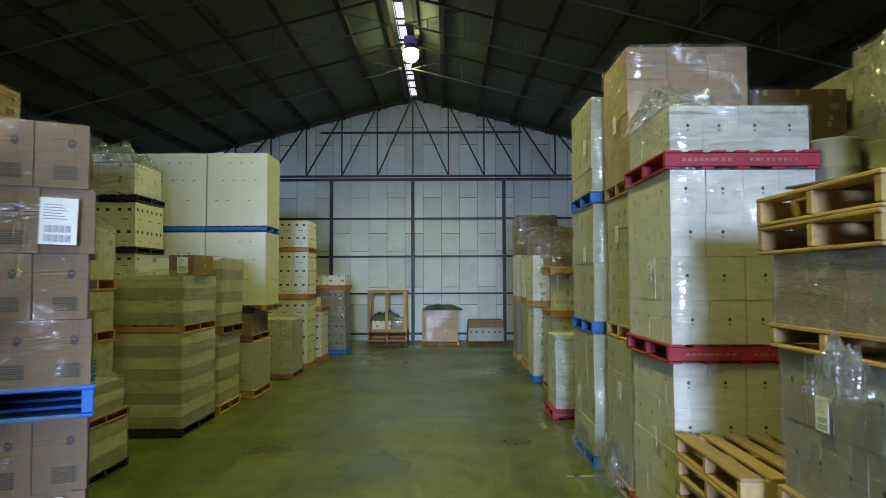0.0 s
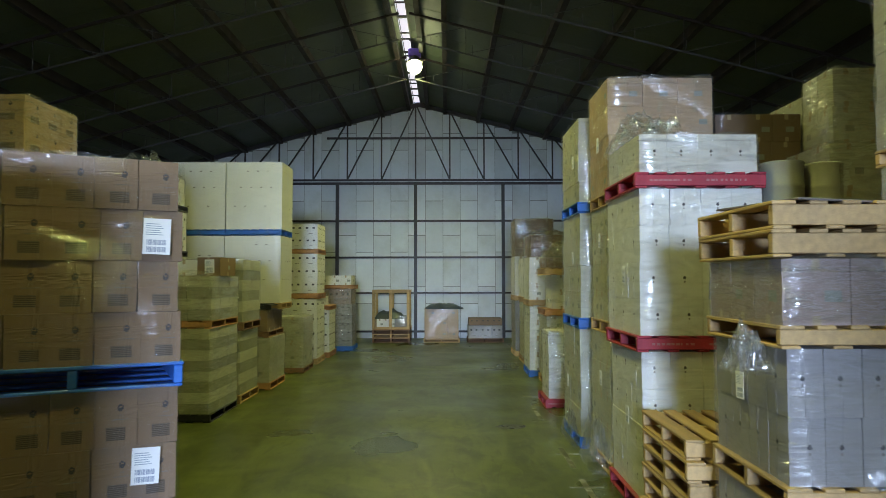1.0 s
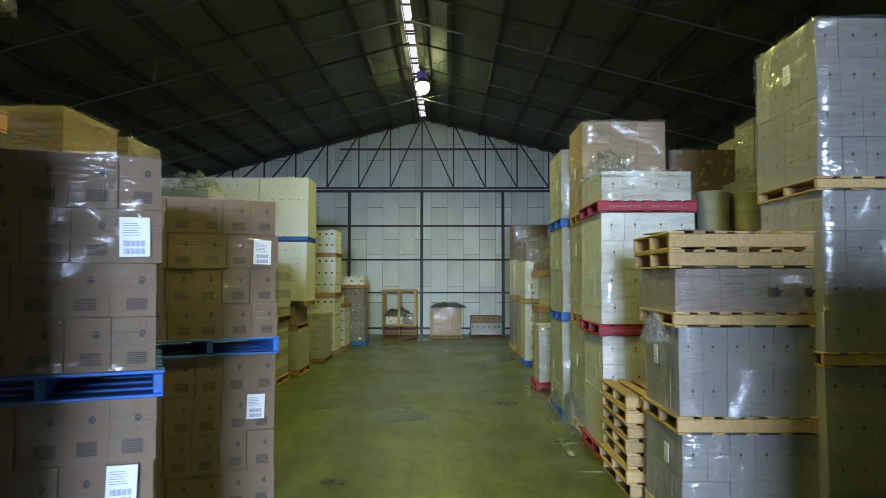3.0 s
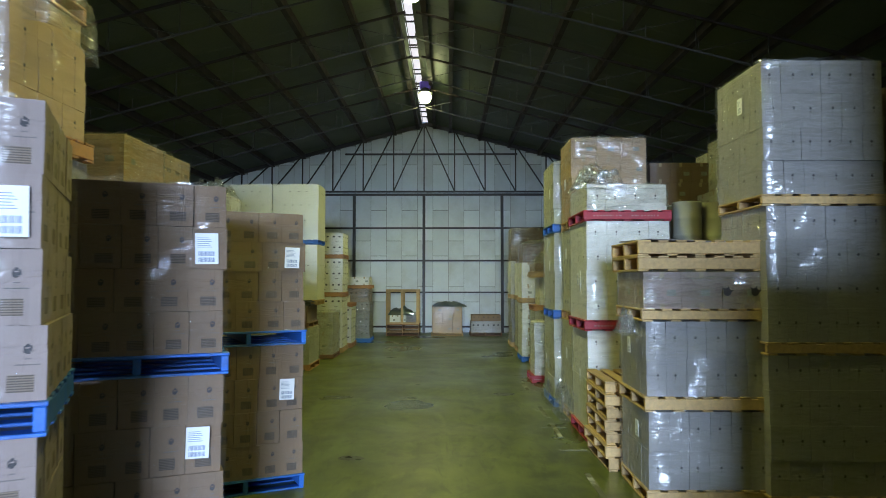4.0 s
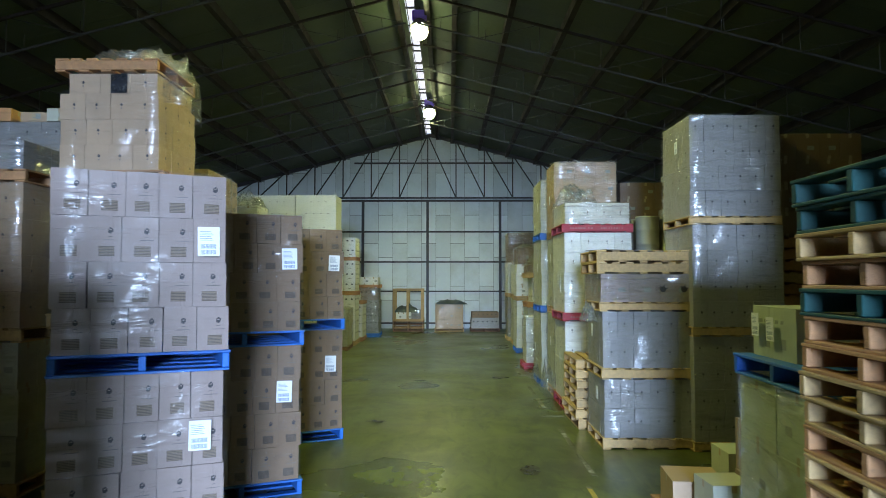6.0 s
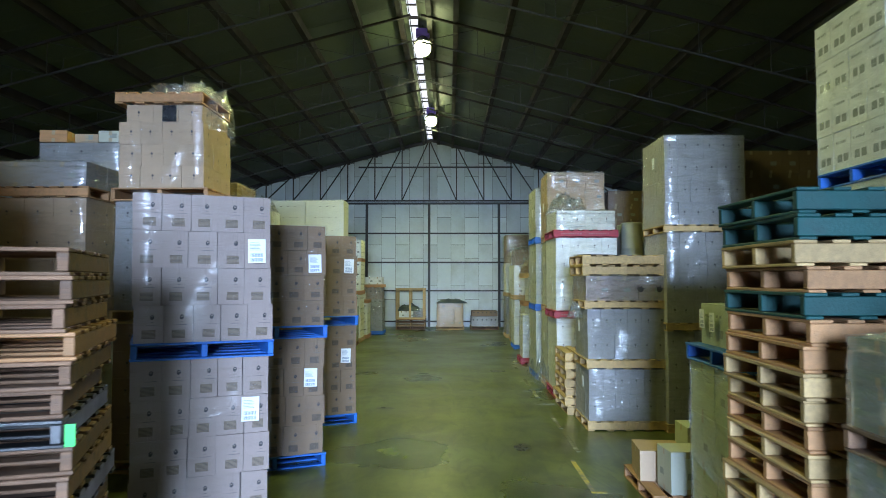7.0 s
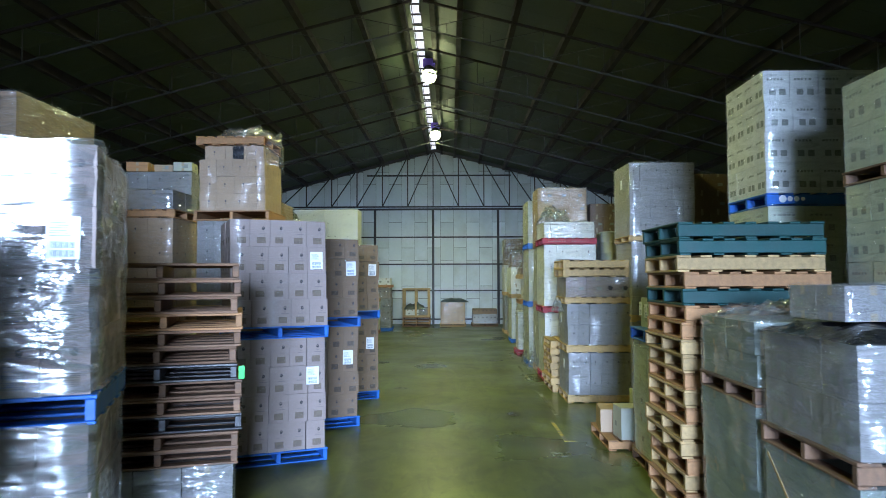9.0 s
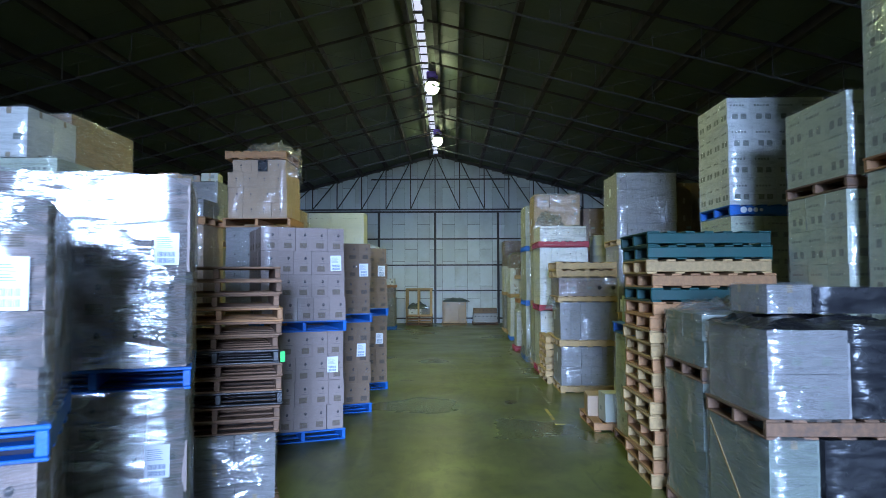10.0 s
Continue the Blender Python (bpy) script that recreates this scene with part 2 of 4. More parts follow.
BARS, BARS_L = bars_mat(1.0), bars_mat(1.75)
BLACK = mat("black_plastic", (0.02, 0.02, 0.022), 0.4, vary=0.2, bump=0.1)
PRINT_P = mat("faded_pale_print", (0.36, 0.17, 0.17), 0.6, vary=0.3, bump=0)
MARK_Y = mat("worn_yellow_paint", (0.55, 0.42, 0.06), 0.6, vary=0.4, scale=6, stain=(0.2, 0.19, 0.16), stain_at=(0.45, 0.6))
MARK_W = mat("worn_white_paint", (0.34, 0.35, 0.30), 0.6, vary=0.4, scale=5, stain=(0.10, 0.10, 0.05), stain_at=(0.38, 0.5))
# black film; its colour also stands in for shade on some goods
PLASTIC_SHADE = mat("black_film_and_shade", (0.012, 0.012, 0.015), 0.25, vary=0.3, scale=5, fine=20, bump=0.5)
PURPLE = mat("violet_lamp_housing", (0.3, 0.18, 0.85), 0.4, vary=0.1)
GREENTAG = mat("bright_green_label", (0.03, 0.62, 0.1), 0.5, vary=0.05, bump=0)
FILM = film_mat("stretch_film", 0.15, 0.05, relief=1.3)
FILM_M = film_mat("plain_stretch_film", 0.045, 0.03, rough=0.16, relief=1.3)
FILM_H = film_mat("heavy_stretch_film", 0.23, 0.09, relief=1.3)
FILM_S = film_mat("shiny_stretch_film", 0.42, 0.22, rough=0.2, relief=0.7)
FILM_L = film_mat("light_stretch_film", 0.026, 0.03, rough=0.22, relief=0.55)
FILM_T = film_mat("taut_stretch_film", 0.11, 0.08, rough=0.2, relief=1.2)
LAMPGLOW = glow("lamp_lens_glow", (0.9, 1.0, 0.45), 62.0)
SKYGLOW = glow("ridge_skylight_glow", (0.93, 0.95, 1.0), 1.25)

# ---- building blocks ----


def box(bm, x0, x1, y0, y1, z0, z1, mi=0, bevel=0.0):
    vs = [bm.verts.new((x, y, z)) for z in (z0, z1) for y in (y0, y1) for x in (x0, x1)]
    fs = [bm.faces.new([vs[i] for i in q]) for q in ((0, 2, 3, 1), (4, 5, 7, 6), (0, 1, 5, 4), (2, 6, 7, 3), (0, 4, 6, 2), (1, 3, 7, 5))]
    for f in fs:
        f.material_index = mi
    if bevel:
        es = list({e for f in fs for e in f.edges})
        r = bmesh.ops.bevel(bm, geom=es, offset=bevel, segments=1, affect="EDGES", profile=0.5)
        for f in r["faces"]:
            f.material_index = mi
    return vs


def mesh_of(name, bm, mats, smooth=False):
    me = bpy.data.meshes.new(name)
    bm.normal_update()
    bm.to_mesh(me)
    bm.free()
    for m in (mats if isinstance(mats, (list, tuple)) else [mats]):
        me.materials.append(m)
    if smooth:
        for p in me.polygons:
            p.use_smooth = True
    return me


def part(name, me, parent, m=None, label=""):
    ob = new(name, me)
    ob.parent = parent
    if m is not None:
        ob.matrix_basis = m
    if label:
        ob["label"] = label
    return ob


def thing(name, m, label, category, group="", kind=""):
    ob = new(name)
    ob.empty_display_size = 0.1
    ob.matrix_world = m
    return tagged(ob, label, category, group, kind)


def solid(name, mats, bm, label="", category="", kind="structure", m=None, smooth=False):
    ob = new(name, mesh_of(name, bm, mats, smooth))
    if m is not None:
        ob.matrix_world = m
    return tagged(ob, label, category, kind=kind)


MESHES = {}


def board(w, d, h, material, bevel=0.004):
    key = ("board", round(w, 3), round(d, 3), round(h, 3), material.name)
    if key not in MESHES:
        bm = bmesh.new()
        box(bm, -w / 2, w / 2, -d / 2, d / 2, 0, h, bevel=bevel)
        MESHES[key] = mesh_of("board", bm, material)
    return MESHES[key]


def spot(cx, cy, rot, w, d, side):
    """The centre of a footprint whose aisle-front corner stands at cx, cy; side 1: it spreads to +x, -1: to -x."""
    a = radians(rot)
    lx, ly = side * w / 2, d / 2
    return cx + lx * math.cos(a) - ly * math.sin(a), cy + lx * math.sin(a) + ly * math.cos(a)


rng = random.Random(7)
PALLET_WORDS = {"blue": (BLUE, "scuffed blue-painted wooden pallet"), "red": (RED, "dark red painted wooden pallet"),
                "teal": (TEAL, "teal green painted wooden pallet"), "wood": (WOOD, "pale rough pine pallet"),
                "orange": (WOOD_O, "orange-brown pine pallet"), "dark": (WOOD_D, "weathered dark hardwood pallet"), "black": (BLACK, "black plastic-coated pallet")}
PALLETS = {}


def pallet(colour, x, y, z, rot=0, w=1.165, d=1.165, h=0.145, entry="y", where="under a carton load", group="pallets"):
    """A stringer pallet centred at x, y. entry: the side with the open fork gaps (y: front and back, x: left and right)."""
    material, words = PALLET_WORDS[colour]
    if entry == "x":
        rot, w, d = rot + 90, d, w
    key = (colour, w, d, h)
    m = pose(x, y, z, 0, 0, rot)
    if key in PALLETS:
        ob = copy_thing(PALLETS[key], m)
        return tagged(ob, words + " " + where, "pallet", group)
    ob = thing("pallet", m, words + " " + where, "pallet", group)
    t = 0.02
    sw = 0.05
    for sx in (-w / 2 + sw / 2 + 0.004, 0, w / 2 - sw / 2 - 0.004):
        part("stringer", board(sw, d - 0.006, h - 2 * t, material, 0.005), ob, pose(sx, 0, t))
    n = 7
    for k in range(n):
        bw = 0.13 if k in (0, n - 1) else 0.1
        yy = -d / 2 + 0.065 + k * (d - 0.13) / (n - 1)
        part("deck_board", board(w, bw, t, material), ob, pose(rng.uniform(-.004, .004), yy, h - t + 0.001, 0, 0, rng.uniform(-.4, .4)))
    for k in range(5):
        yy = -d / 2 + 0.055 + k * (d - 0.11) / 4
        part("bottom_board", board(w, 0.1, t - 0.002, material), ob, pose(rng.uniform(-.004, .004), yy, 0, 0, 0, rng.uniform(-.4, .4)))
    if colour == "red":
        r = random.Random(5)
        bm = bmesh.new()
        rects = []
        for x0 in (-0.45, 0.05):
            for k in range(9):
                a = x0 + k * 0.042
                rects.append((a, a + r.uniform(.012, .036), 0.06, 0.08, 1))
        printed_face(bm, d - 0.1, 0.03, 0.11, 0.001, 0, rects)
        me = mesh_of("stencil_print", bm, [RED, PRINT_P])
        for sgn in (-1, 1):
            part("stencil_print", me, ob, pose(sgn * (w / 2 - 0.001), 0, 0, 0, 0, 90 * sgn), "faded pale stencil print")
    PALLETS[key] = ob
    return ob


def disc(bm, x, z, r, y, mi, face, n=9):
    c = []
    for k in range(n):
        a = 2 * math.pi * k / n
        p = Vector((x + r * math.cos(a), -y, z + r * math.sin(a)))
        p.rotate(Euler((0, 0, face * math.pi / 2)))
        c.append(bm.verts.new(p))
    bm.faces.new(c).material_index = mi


def printed_face(bm, w, z0, z1, y, face, rects):
    """One upright face, cut along its prints. rects: x from, x to, z from, z to, material slot."""
    xs = sorted({-w / 2, w / 2} | {round(max(-w / 2, min(w / 2, v)), 4) for r in rects for v in r[:2]})
    zs = sorted({z0, z1} | {round(max(z0, min(z1, v)), 4) for r in rects for v in r[2:4]})
    turn = Euler((0, 0, face * math.pi / 2))
    g = []
    for z in zs:
        row = []
        for x in xs:
            p = Vector((x, -y, z))
            p.rotate(turn)
            row.append(bm.verts.new(p))
        g.append(row)
    for j in range(len(zs) - 1):
        for i in range(len(xs) - 1):
            f = bm.faces.new((g[j][i], g[j][i + 1], g[j + 1][i + 1], g[j + 1][i]))
            cx, cz = (xs[i] + xs[i + 1]) / 2, (zs[j] + zs[j + 1]) / 2
            for a, b, c, d, mi in rects:
                if a < cx < b and c < cz < d:
                    f.material_index = mi
                    break


def prints(style, fw, h, r):
    out = []
    if style == "plain":                              # tape ends and now and then a small pasted slip
        out += [(-0.022, 0.022, h - 0.06, h, 2), (-0.022, 0.022, 0, 0.05, 2)]
        if r.random() < 0.5:
            x0 = r.uniform(-.3, .2) * fw
            out.append((x0, x0 + 0.09, h * 0.35, h * 0.35 + 0.06, 3))
    elif style == "brand":
        cx, cz = fw * 0.14 + r.uniform(-.012, .012), h * 0.70
        out += [(cx - 0.007, cx + 0.007, cz + 0.004, cz + 0.018, 1), (cx - 0.016, cx - 0.008, cz - 0.02, cz + 0.01, 1), (cx + 0.008, cx + 0.016, cz - 0.014, cz + 0.01, 1), (cx - 0.008, cx + 0.008, cz - 0.024, cz - 0.002, 1)]
        out += [(cx - 0.012, cx + 0.012, h * 0.55, h * 0.565, 2), (cx - 0.045, cx + 0.045, h * 0.475, h * 0.49, 2)]
        x0, bw = cx - fw * 0.34, fw * 0.46
        out += [(x0, x0 + bw, h * 0.12, h * 0.35, 3)]
    elif style == "dots":
        cx, cz = r.uniform(-.02, .02), h * 0.56
        out += [(cx - 0.008, cx + 0.008, cz - 0.010, cz + 0.017, 1), (cx - 0.013, cx + 0.013, cz - 0.005, cz + 0.007, 1), (cx - 0.007, cx + 0.007, cz - 0.04, cz - 0.025, 2)]
    elif style == "slots":
        for fz, shift in ((0.86, 0.0), (0.62, 0.06), (0.34, -0.04)):
            for fx in (-0.3, -0.12, 0.06, 0.24):
                if r.random() < 0.8:
                    x0 = fw * (fx + shift)
                    out.append((x0 - 0.022, x0 + 0.022, h * fz, h * fz + 0.016, 2))
    elif style == "mono":
        for fx in (-0.25, 0.22):
            out.append((fw * fx - 0.03, fw * fx + 0.03, h * 0.60, h * 0.74, 1))
        out.append((-0.05, 0.05, h * 0.22, h * 0.26, 2))
    elif style == "text":
        for k in range(5):
            x0 = -fw * 0.36 + k * fw * 0.13
            out.append((x0, x0 + fw * r.uniform(.06, .1), h * 0.68, h * 0.75, 2))
        for fx in (-0.15, 0.22):
            out.append((fw * fx - 0.035, fw * fx + 0.035, h * 0.2, h * 0.4, 3))
    return out


def carton(w, d, h, material, style, salt=0):
    key = ("carton", round(w, 3), round(d, 3), round(h, 3), material.name, style, salt)
    if key in MESHES:
        return MESHES[key]
    r = random.Random(salt)
    bm = bmesh.new()
    for face, (fw, fy) in enumerate(((w, d / 2), (d, w / 2), (w, d / 2), (d, w / 2))):
        printed_face(bm, fw, 0, h, fy, face, [] if material in (PLASTIC_SHADE, BLACK, STONE, STONE_L) else prints(style, fw, h, r))
    for z in (0, h):                                  # bottom, and flaps with a taped middle seam
        vs = [bm.verts.new((x, y, z)) for x, y in ((-w / 2, -d / 2), (w / 2, -d / 2), (w / 2, d / 2), (-w / 2, d / 2))]
        bm.faces.new(vs if z else vs[::-1])
    bmesh.ops.remove_doubles(bm, verts=bm.verts[:], dist=0.0005)
    for v in bm.verts:                               # slightly crushed board
        v.co += Vector((r.uniform(-.0015, .0015), r.uniform(-.0015, .0015), r.uniform(-.001, .001)))
    MESHES[key] = mesh_of("carton", bm, [material, INK, TAPE, INK_P] if style == "plain" else [material, INK, INK_P, INK_P] if style == "text" else [material, INK_P, INK_P, INK_P] if style == "brand" and material == WHITE else [material, INK, INK_G, BARS if material == KRAFT else BARS_L])
    return MESHES[key]


def film_shell(w, d, h, bulge=0.012, seed=0):
    """A wrap of film round a load, open below, with soft creases."""
    nz, per = max(6, int(h / 0.09)), []
    r = 0.05
    hw, hd = w / 2 + 0.012, d / 2 + 0.012
    step = 0.11
    for (ax, ay), (bx, by) in (((-hw + r, -hd), (hw - r, -hd)), ((hw, -hd + r), (hw, hd - r)), ((hw - r, hd), (-hw + r, hd)), ((-hw, hd - r), (-hw, -hd + r))):
        n = max(3, int(math.hypot(bx - ax, by - ay) / step))
        per += [(ax + (bx - ax) * k / n, ay + (by - ay) * k / n) for k in range(n + 1)]
    bm = bmesh.new()
    rings = []
    for k in range(nz + 1):
        z = h * k / nz
        ring = []
        for px, py in per:
            v = noise.noise(Vector((px * 3 + seed * 7.1, py * 3, z * 9 + seed))) * bulge
            s = 1 + (v + bulge * 0.7) / max(hw, hd)
            ring.append(bm.verts.new((px * s, py * s, z + 0.01 * noise.noise(Vector((px * 4, py * 4, seed))) * (k == nz or k == 0) * 3)))
        rings.append(ring)
    m = len(per)
    for a, b in zip(rings, rings[1:]):
        for i in range(m):
            bm.faces.new((a[i], a[(i + 1) % m], b[(i + 1) % m], b[i]))
    return bm


def film_cap(w, d, seed=0, lift=0.05, sag=0.09):
    """Loose crumpled film lying over the top of a load and hanging over its rim."""
    bm = bmesh.new()
    n = 16
    g = []
    for j in range(n + 1):
        row = []
        for i in range(n + 1):
            u, v = i / n * 2 - 1, j / n * 2 - 1
            k = max(abs(u), abs(v))
            q = noise.noise(Vector((u * 3 + seed, v * 3, seed))) + 0.5 * noise.noise(Vector((u * 8, v * 8 + seed, 2)))
            z = lift * 0.5 + lift * max(q, -0.4) if k < 0.86 else -sag * (k - 0.86) / 0.14 + 0.01 * q
            row.append(bm.verts.new((u * (w / 2 + 0.02 + 0.012 * q), v * (d / 2 + 0.02 + 0.012 * q), z)))
        g.append(row)
    for a, b in zip(g, g[1:]):
        for i in range(n):
            bm.faces.new((a[i], a[i + 1], b[i + 1], b[i]))
    return bm


def shipping_label(parent, m, w=0.15, h=0.21):
    key = ("label", w, h)
    if key not in MESHES:
        bm = bmesh.new()
        rects = [(-w * 0.4, w * (0.1 + 0.06 * (k % 3)), h * (0.34 - 0.06 * k), h * (0.358 - 0.06 * k), 1) for k in range(6)]
        for z0 in (-0.44, -0.24):
            for k in range(13):
                x0 = -w * 0.36 + w * 0.72 * k / 13
                rects.append((x0, x0 + w * 0.72 / 13 * (0.5 + 0.35 * ((k * 7) % 3) / 2), h * z0, h * (z0 + 0.15), 1))
        printed_face(bm, w, -h / 2, h / 2, 0.001, 0, rects)
        printed_face(bm, w, -h / 2, h / 2, 0.001, 2, [])
        bmesh.ops.bridge_loops(bm, edges=[e for e in bm.edges if e.is_boundary])
        MESHES[key] = mesh_of("shipping_label", bm, [PAPER, INK_B])
    return part("shipping_label", MESHES[key], parent, m, "white paper shipping label with bar code")


def load(x, y, z, rot, w, d, rows, nx, ny, material, style="dots", film=None, words="", cat="carton stack", cap=None, labels=(), jitter=0.003,
         group="loaded pallets", ragged=0.007, mats=None, side_labels=()):
    """Cartons stacked on a pallet. rows: heights of the layers, bottom up. Only the outer cartons are built, the core is hidden by them."""
    ob = thing("carton_stack", pose(x, y, z, 0, 0, rot), words, cat, group)
    zz = 0.0
    for k, h in enumerate(rows):
        mx, my = nx, ny
        cd = d / my
        cuts = [rng.uniform(0.94, 1.06) for _ in range(mx)]
        cuts = [round(c * w / sum(cuts), 2) for c in cuts]
        cuts[rng.randrange(mx)] += w - sum(cuts)
        ox, oy = rng.uniform(-ragged, ragged), rng.uniform(-0.006, 0.006)
        left = -w / 2
        for i, cw in enumerate(cuts):
            for j in range(my):
                if 0 < i < mx - 1 and 0 < j < my - 1 and k < len(rows) - 1:
                    continue
                me = carton(cw - 0.003, cd - 0.004, h - 0.0025, mats[k % len(mats)] if mats else material, style, rng.randrange(4))
                part("carton", me, ob, pose(left + cw / 2 + ox + rng.uniform(-jitter, jitter) * 0.5, -d / 2 + (j + 0.5) * cd + oy + rng.uniform(-jitter, jitter),
                                            zz, 0, 0, rng.uniform(-.6, .6)))
            left += cw
        zz += h
    if film:
        bm = film_shell(w + 0.012, d + 0.012, zz + 0.01, seed=rng.uniform(0, 50))
        part("stretch_wrap", mesh_of("stretch_wrap", bm, film, True), ob, None, "clear wrinkled plastic stretch wrap")
    if cap:
        bm = film_cap(w, d, rng.uniform(0, 50), *cap)
        part("top_film", mesh_of("top_film", bm, film or FILM, True), ob, pose(0, 0, zz + 0.01), "loose crumpled plastic film")
    for lx, lz in labels:
        shipping_label(ob, pose(lx, -d / 2 - 0.03, lz, 0, rng.uniform(-2, 2), 0))
    for ly, lz in side_labels:
        shipping_label(ob, pose(-w / 2 - 0.03, ly, lz, 0, 0, -90) @ pose(0, 0, 0, 0, rng.uniform(-3, 3), 0), 0.11, 0.16)
    return ob

# ---- the hall ----
def roof_z(x):
    return RIDGE_Z - SLOPE * abs(x - RIDGE_X)


bm = bmesh.new()
box(bm, WALL_W - 0.3, WALL_E + 0.3, WALL_S - 0.3, WALL_N + 0.3, -0.2, 0)
solid("floor", CONCRETE, bm, "stained bare concrete warehouse floor with tyre marks", "floor")
bm = bmesh.new()
box(bm, -300, 300, -400, WALL_S - 0.3, -0.25, -0.03)
solid("ground", CONCRETE, bm, "pale concrete yard outside the door", "ground")


def gable(name, y0, y1, material, words, door=None):
    """A gable wall with its peak under the ridge; door: x from, x to, height."""
    bm = bmesh.new()
    strips = [(WALL_W, RIDGE_X, 0), (RIDGE_X, WALL_E, 0)]
    if door:
        strips = [(WALL_W, RIDGE_X, 0) if door[0] > RIDGE_X else (WALL_W, door[0], 0), (door[0], RIDGE_X, door[2]), (RIDGE_X, door[1], door[2]), (door[1], WALL_E, 0)]
    for a, b, zb in strips:
        vs = [bm.verts.new((x, y, z)) for y in (y0, y1) for x, z in ((a, zb), (b, zb), (b, roof_z(b)), (a, roof_z(a)))]
        for q in ((0, 1, 2, 3), (7, 6, 5, 4), (0, 4, 5, 1), (1, 5, 6, 2), (2, 6, 7, 3), (3, 7, 4, 0)):
            bm.faces.new([vs[i] for i in q])
    return solid(name, material, bm, words, "wall")


wall_north = gable("wall_north", WALL_N + 0.02, WALL_N + 0.2, BACKING, "white sheet-clad gable end wall of the hall")
gable("wall_south", WALL_S - 0.2, WALL_S, CLAD, "gable wall with a wide open loading door", (DOOR[0], DOOR[1], DOOR[3]))
for name, xa, xb in (("wall_west", WALL_W - 0.2, WALL_W), ("wall_east", WALL_E, WALL_E + 0.2)):
    bm = bmesh.new()
    box(bm, xa, xb, WALL_S, WALL_N, 0, roof_z(WALL_W) + 0.1)
    solid(name, CLAD, bm, "dim sheet-clad side wall", "wall")

# roof lining with a narrow gap of translucent sheet along the ridge
STRIP = 0.115
for name, xa, xb in (("ceiling", WALL_W - 0.2, RIDGE_X - 0.1 - STRIP), ("ceiling", RIDGE_X - 0.1 + STRIP, WALL_E + 0.2)):
    bm = bmesh.new()
    for k in range(28):
        ya, yb = WALL_S - 0.2 + k * 1.61, WALL_S - 0.2 + (k + 1) * 1.61 - 0.012
        vs = [bm.verts.new((x, y, roof_z(x) + dz)) for dz in (0, 0.06) for x, y in ((xa, ya), (xb, ya), (xb, yb), (xa, yb))]
        for q in ((0, 3, 2, 1), (4, 5, 6, 7), (0, 1, 5, 4), (1, 2, 6, 5), (2, 3, 7, 6), (3, 0, 4, 7)):
            bm.faces.new([vs[i] for i in q])
    solid(name, ROOF, bm, "dark underside of a pitched sheet roof", "ceiling")
bm = bmesh.new()
box(bm, RIDGE_X - 0.1 - STRIP, RIDGE_X - 0.1 + STRIP, WALL_S, WALL_N, RIDGE_Z + 0.02, RIDGE_Z + 0.04)
solid("skylight", SKYGLOW, bm, "narrow translucent ridge skylight glowing with daylight", "skylight")
bars = thing("skylight_frame", Matrix.Identity(4), "thin dark glazing bars under the ridge skylight", "skylight frame", kind="structure")
bar_rng = random.Random(11)
for k in range(62):
    y = WALL_S + 0.4 + k * 0.7 + bar_rng.uniform(-0.3, 0.3)
    bm = bmesh.new()
    box(bm, RIDGE_X - 0.1 - STRIP, RIDGE_X - 0.1 + STRIP, y, y + (0.03 if k % 3 else 0.1), RIDGE_Z - 0.03, RIDGE_Z + 0.01)
    part("glazing_bar", mesh_of("glazing_bar", bm, STEEL), bars)
for xo in (-0.19, 0.02):
    bm = bmesh.new()
    box(bm, RIDGE_X + xo, RIDGE_X + xo + 0.018, WALL_S, WALL_N, RIDGE_Z - 0.02, RIDGE_Z)
    part("glazing_bar", mesh_of("glazing_bar", bm, STEEL), bars)
for k in range(46):                                   # torn edges of the lining hanging into the gap
    y = bar_rng.uniform(WALL_S, WALL_N)
    s = bar_rng.choice((-1, 1))
    w, l = bar_rng.uniform(0.02, 0.07), bar_rng.uniform(0.2, 0.9)
    xe = RIDGE_X - 0.1 + s * (STRIP + 0.02)
    bm = bmesh.new()
    bm.faces.new([bm.verts.new(p) for p in ((xe, y, RIDGE_Z - 0.03), (xe, y + l, RIDGE_Z - 0.03), (xe - s * w, y + l * 0.8, RIDGE_Z - 0.06), (xe - s * w * 0.6, y + l * 0.2, RIDGE_Z - 0.05))])
    bmesh.ops.solidify(bm, geom=bm.faces[:], thickness=0.004)
    part("lining_flap", mesh_of("lining_flap", bm, ROOF), bars)
bm = bmesh.new()
box(bm, WALL_W, WALL_E, WALL_S, WALL_N, RIDGE_Z + 0.25, RIDGE_Z + 0.3)
solid("roof_cap", ROOF, bm, "outer roof cover", "roof")


def bar(bm, a, b, w, d=None):
    """A straight steel bar from a to b."""
    a, b = Vector(a), Vector(b)
    d = d or w
    q = (b - a).to_track_quat("Z", "Y").to_matrix().to_4x4()
    vs = box(bm, -w / 2, w / 2, -d / 2, d / 2, 0, (b - a).length)
    for v in vs:
        v.co = Matrix.Translation(a) @ q @ v.co


# purlins along the hall
PURLINS = [-12.6, -11.4, -10.2, -9.0, -7.8, -6.55, -5.35, -4.1, -2.9, -1.97, -1.3, -0.68, 0.5, 1.67, 2.87, 4.1, 5.3, 6.5, 7.7, 8.9, 10.1]
for x in PURLINS:
    bm = bmesh.new()
    zz = roof_z(x)
    bar(bm, (x, WALL_S, zz - 0.09), (x, WALL_N, zz - 0.09), 0.12, 0.2)
    solid("purlin", PURLIN, bm, "dark steel roof purlin", "beam")


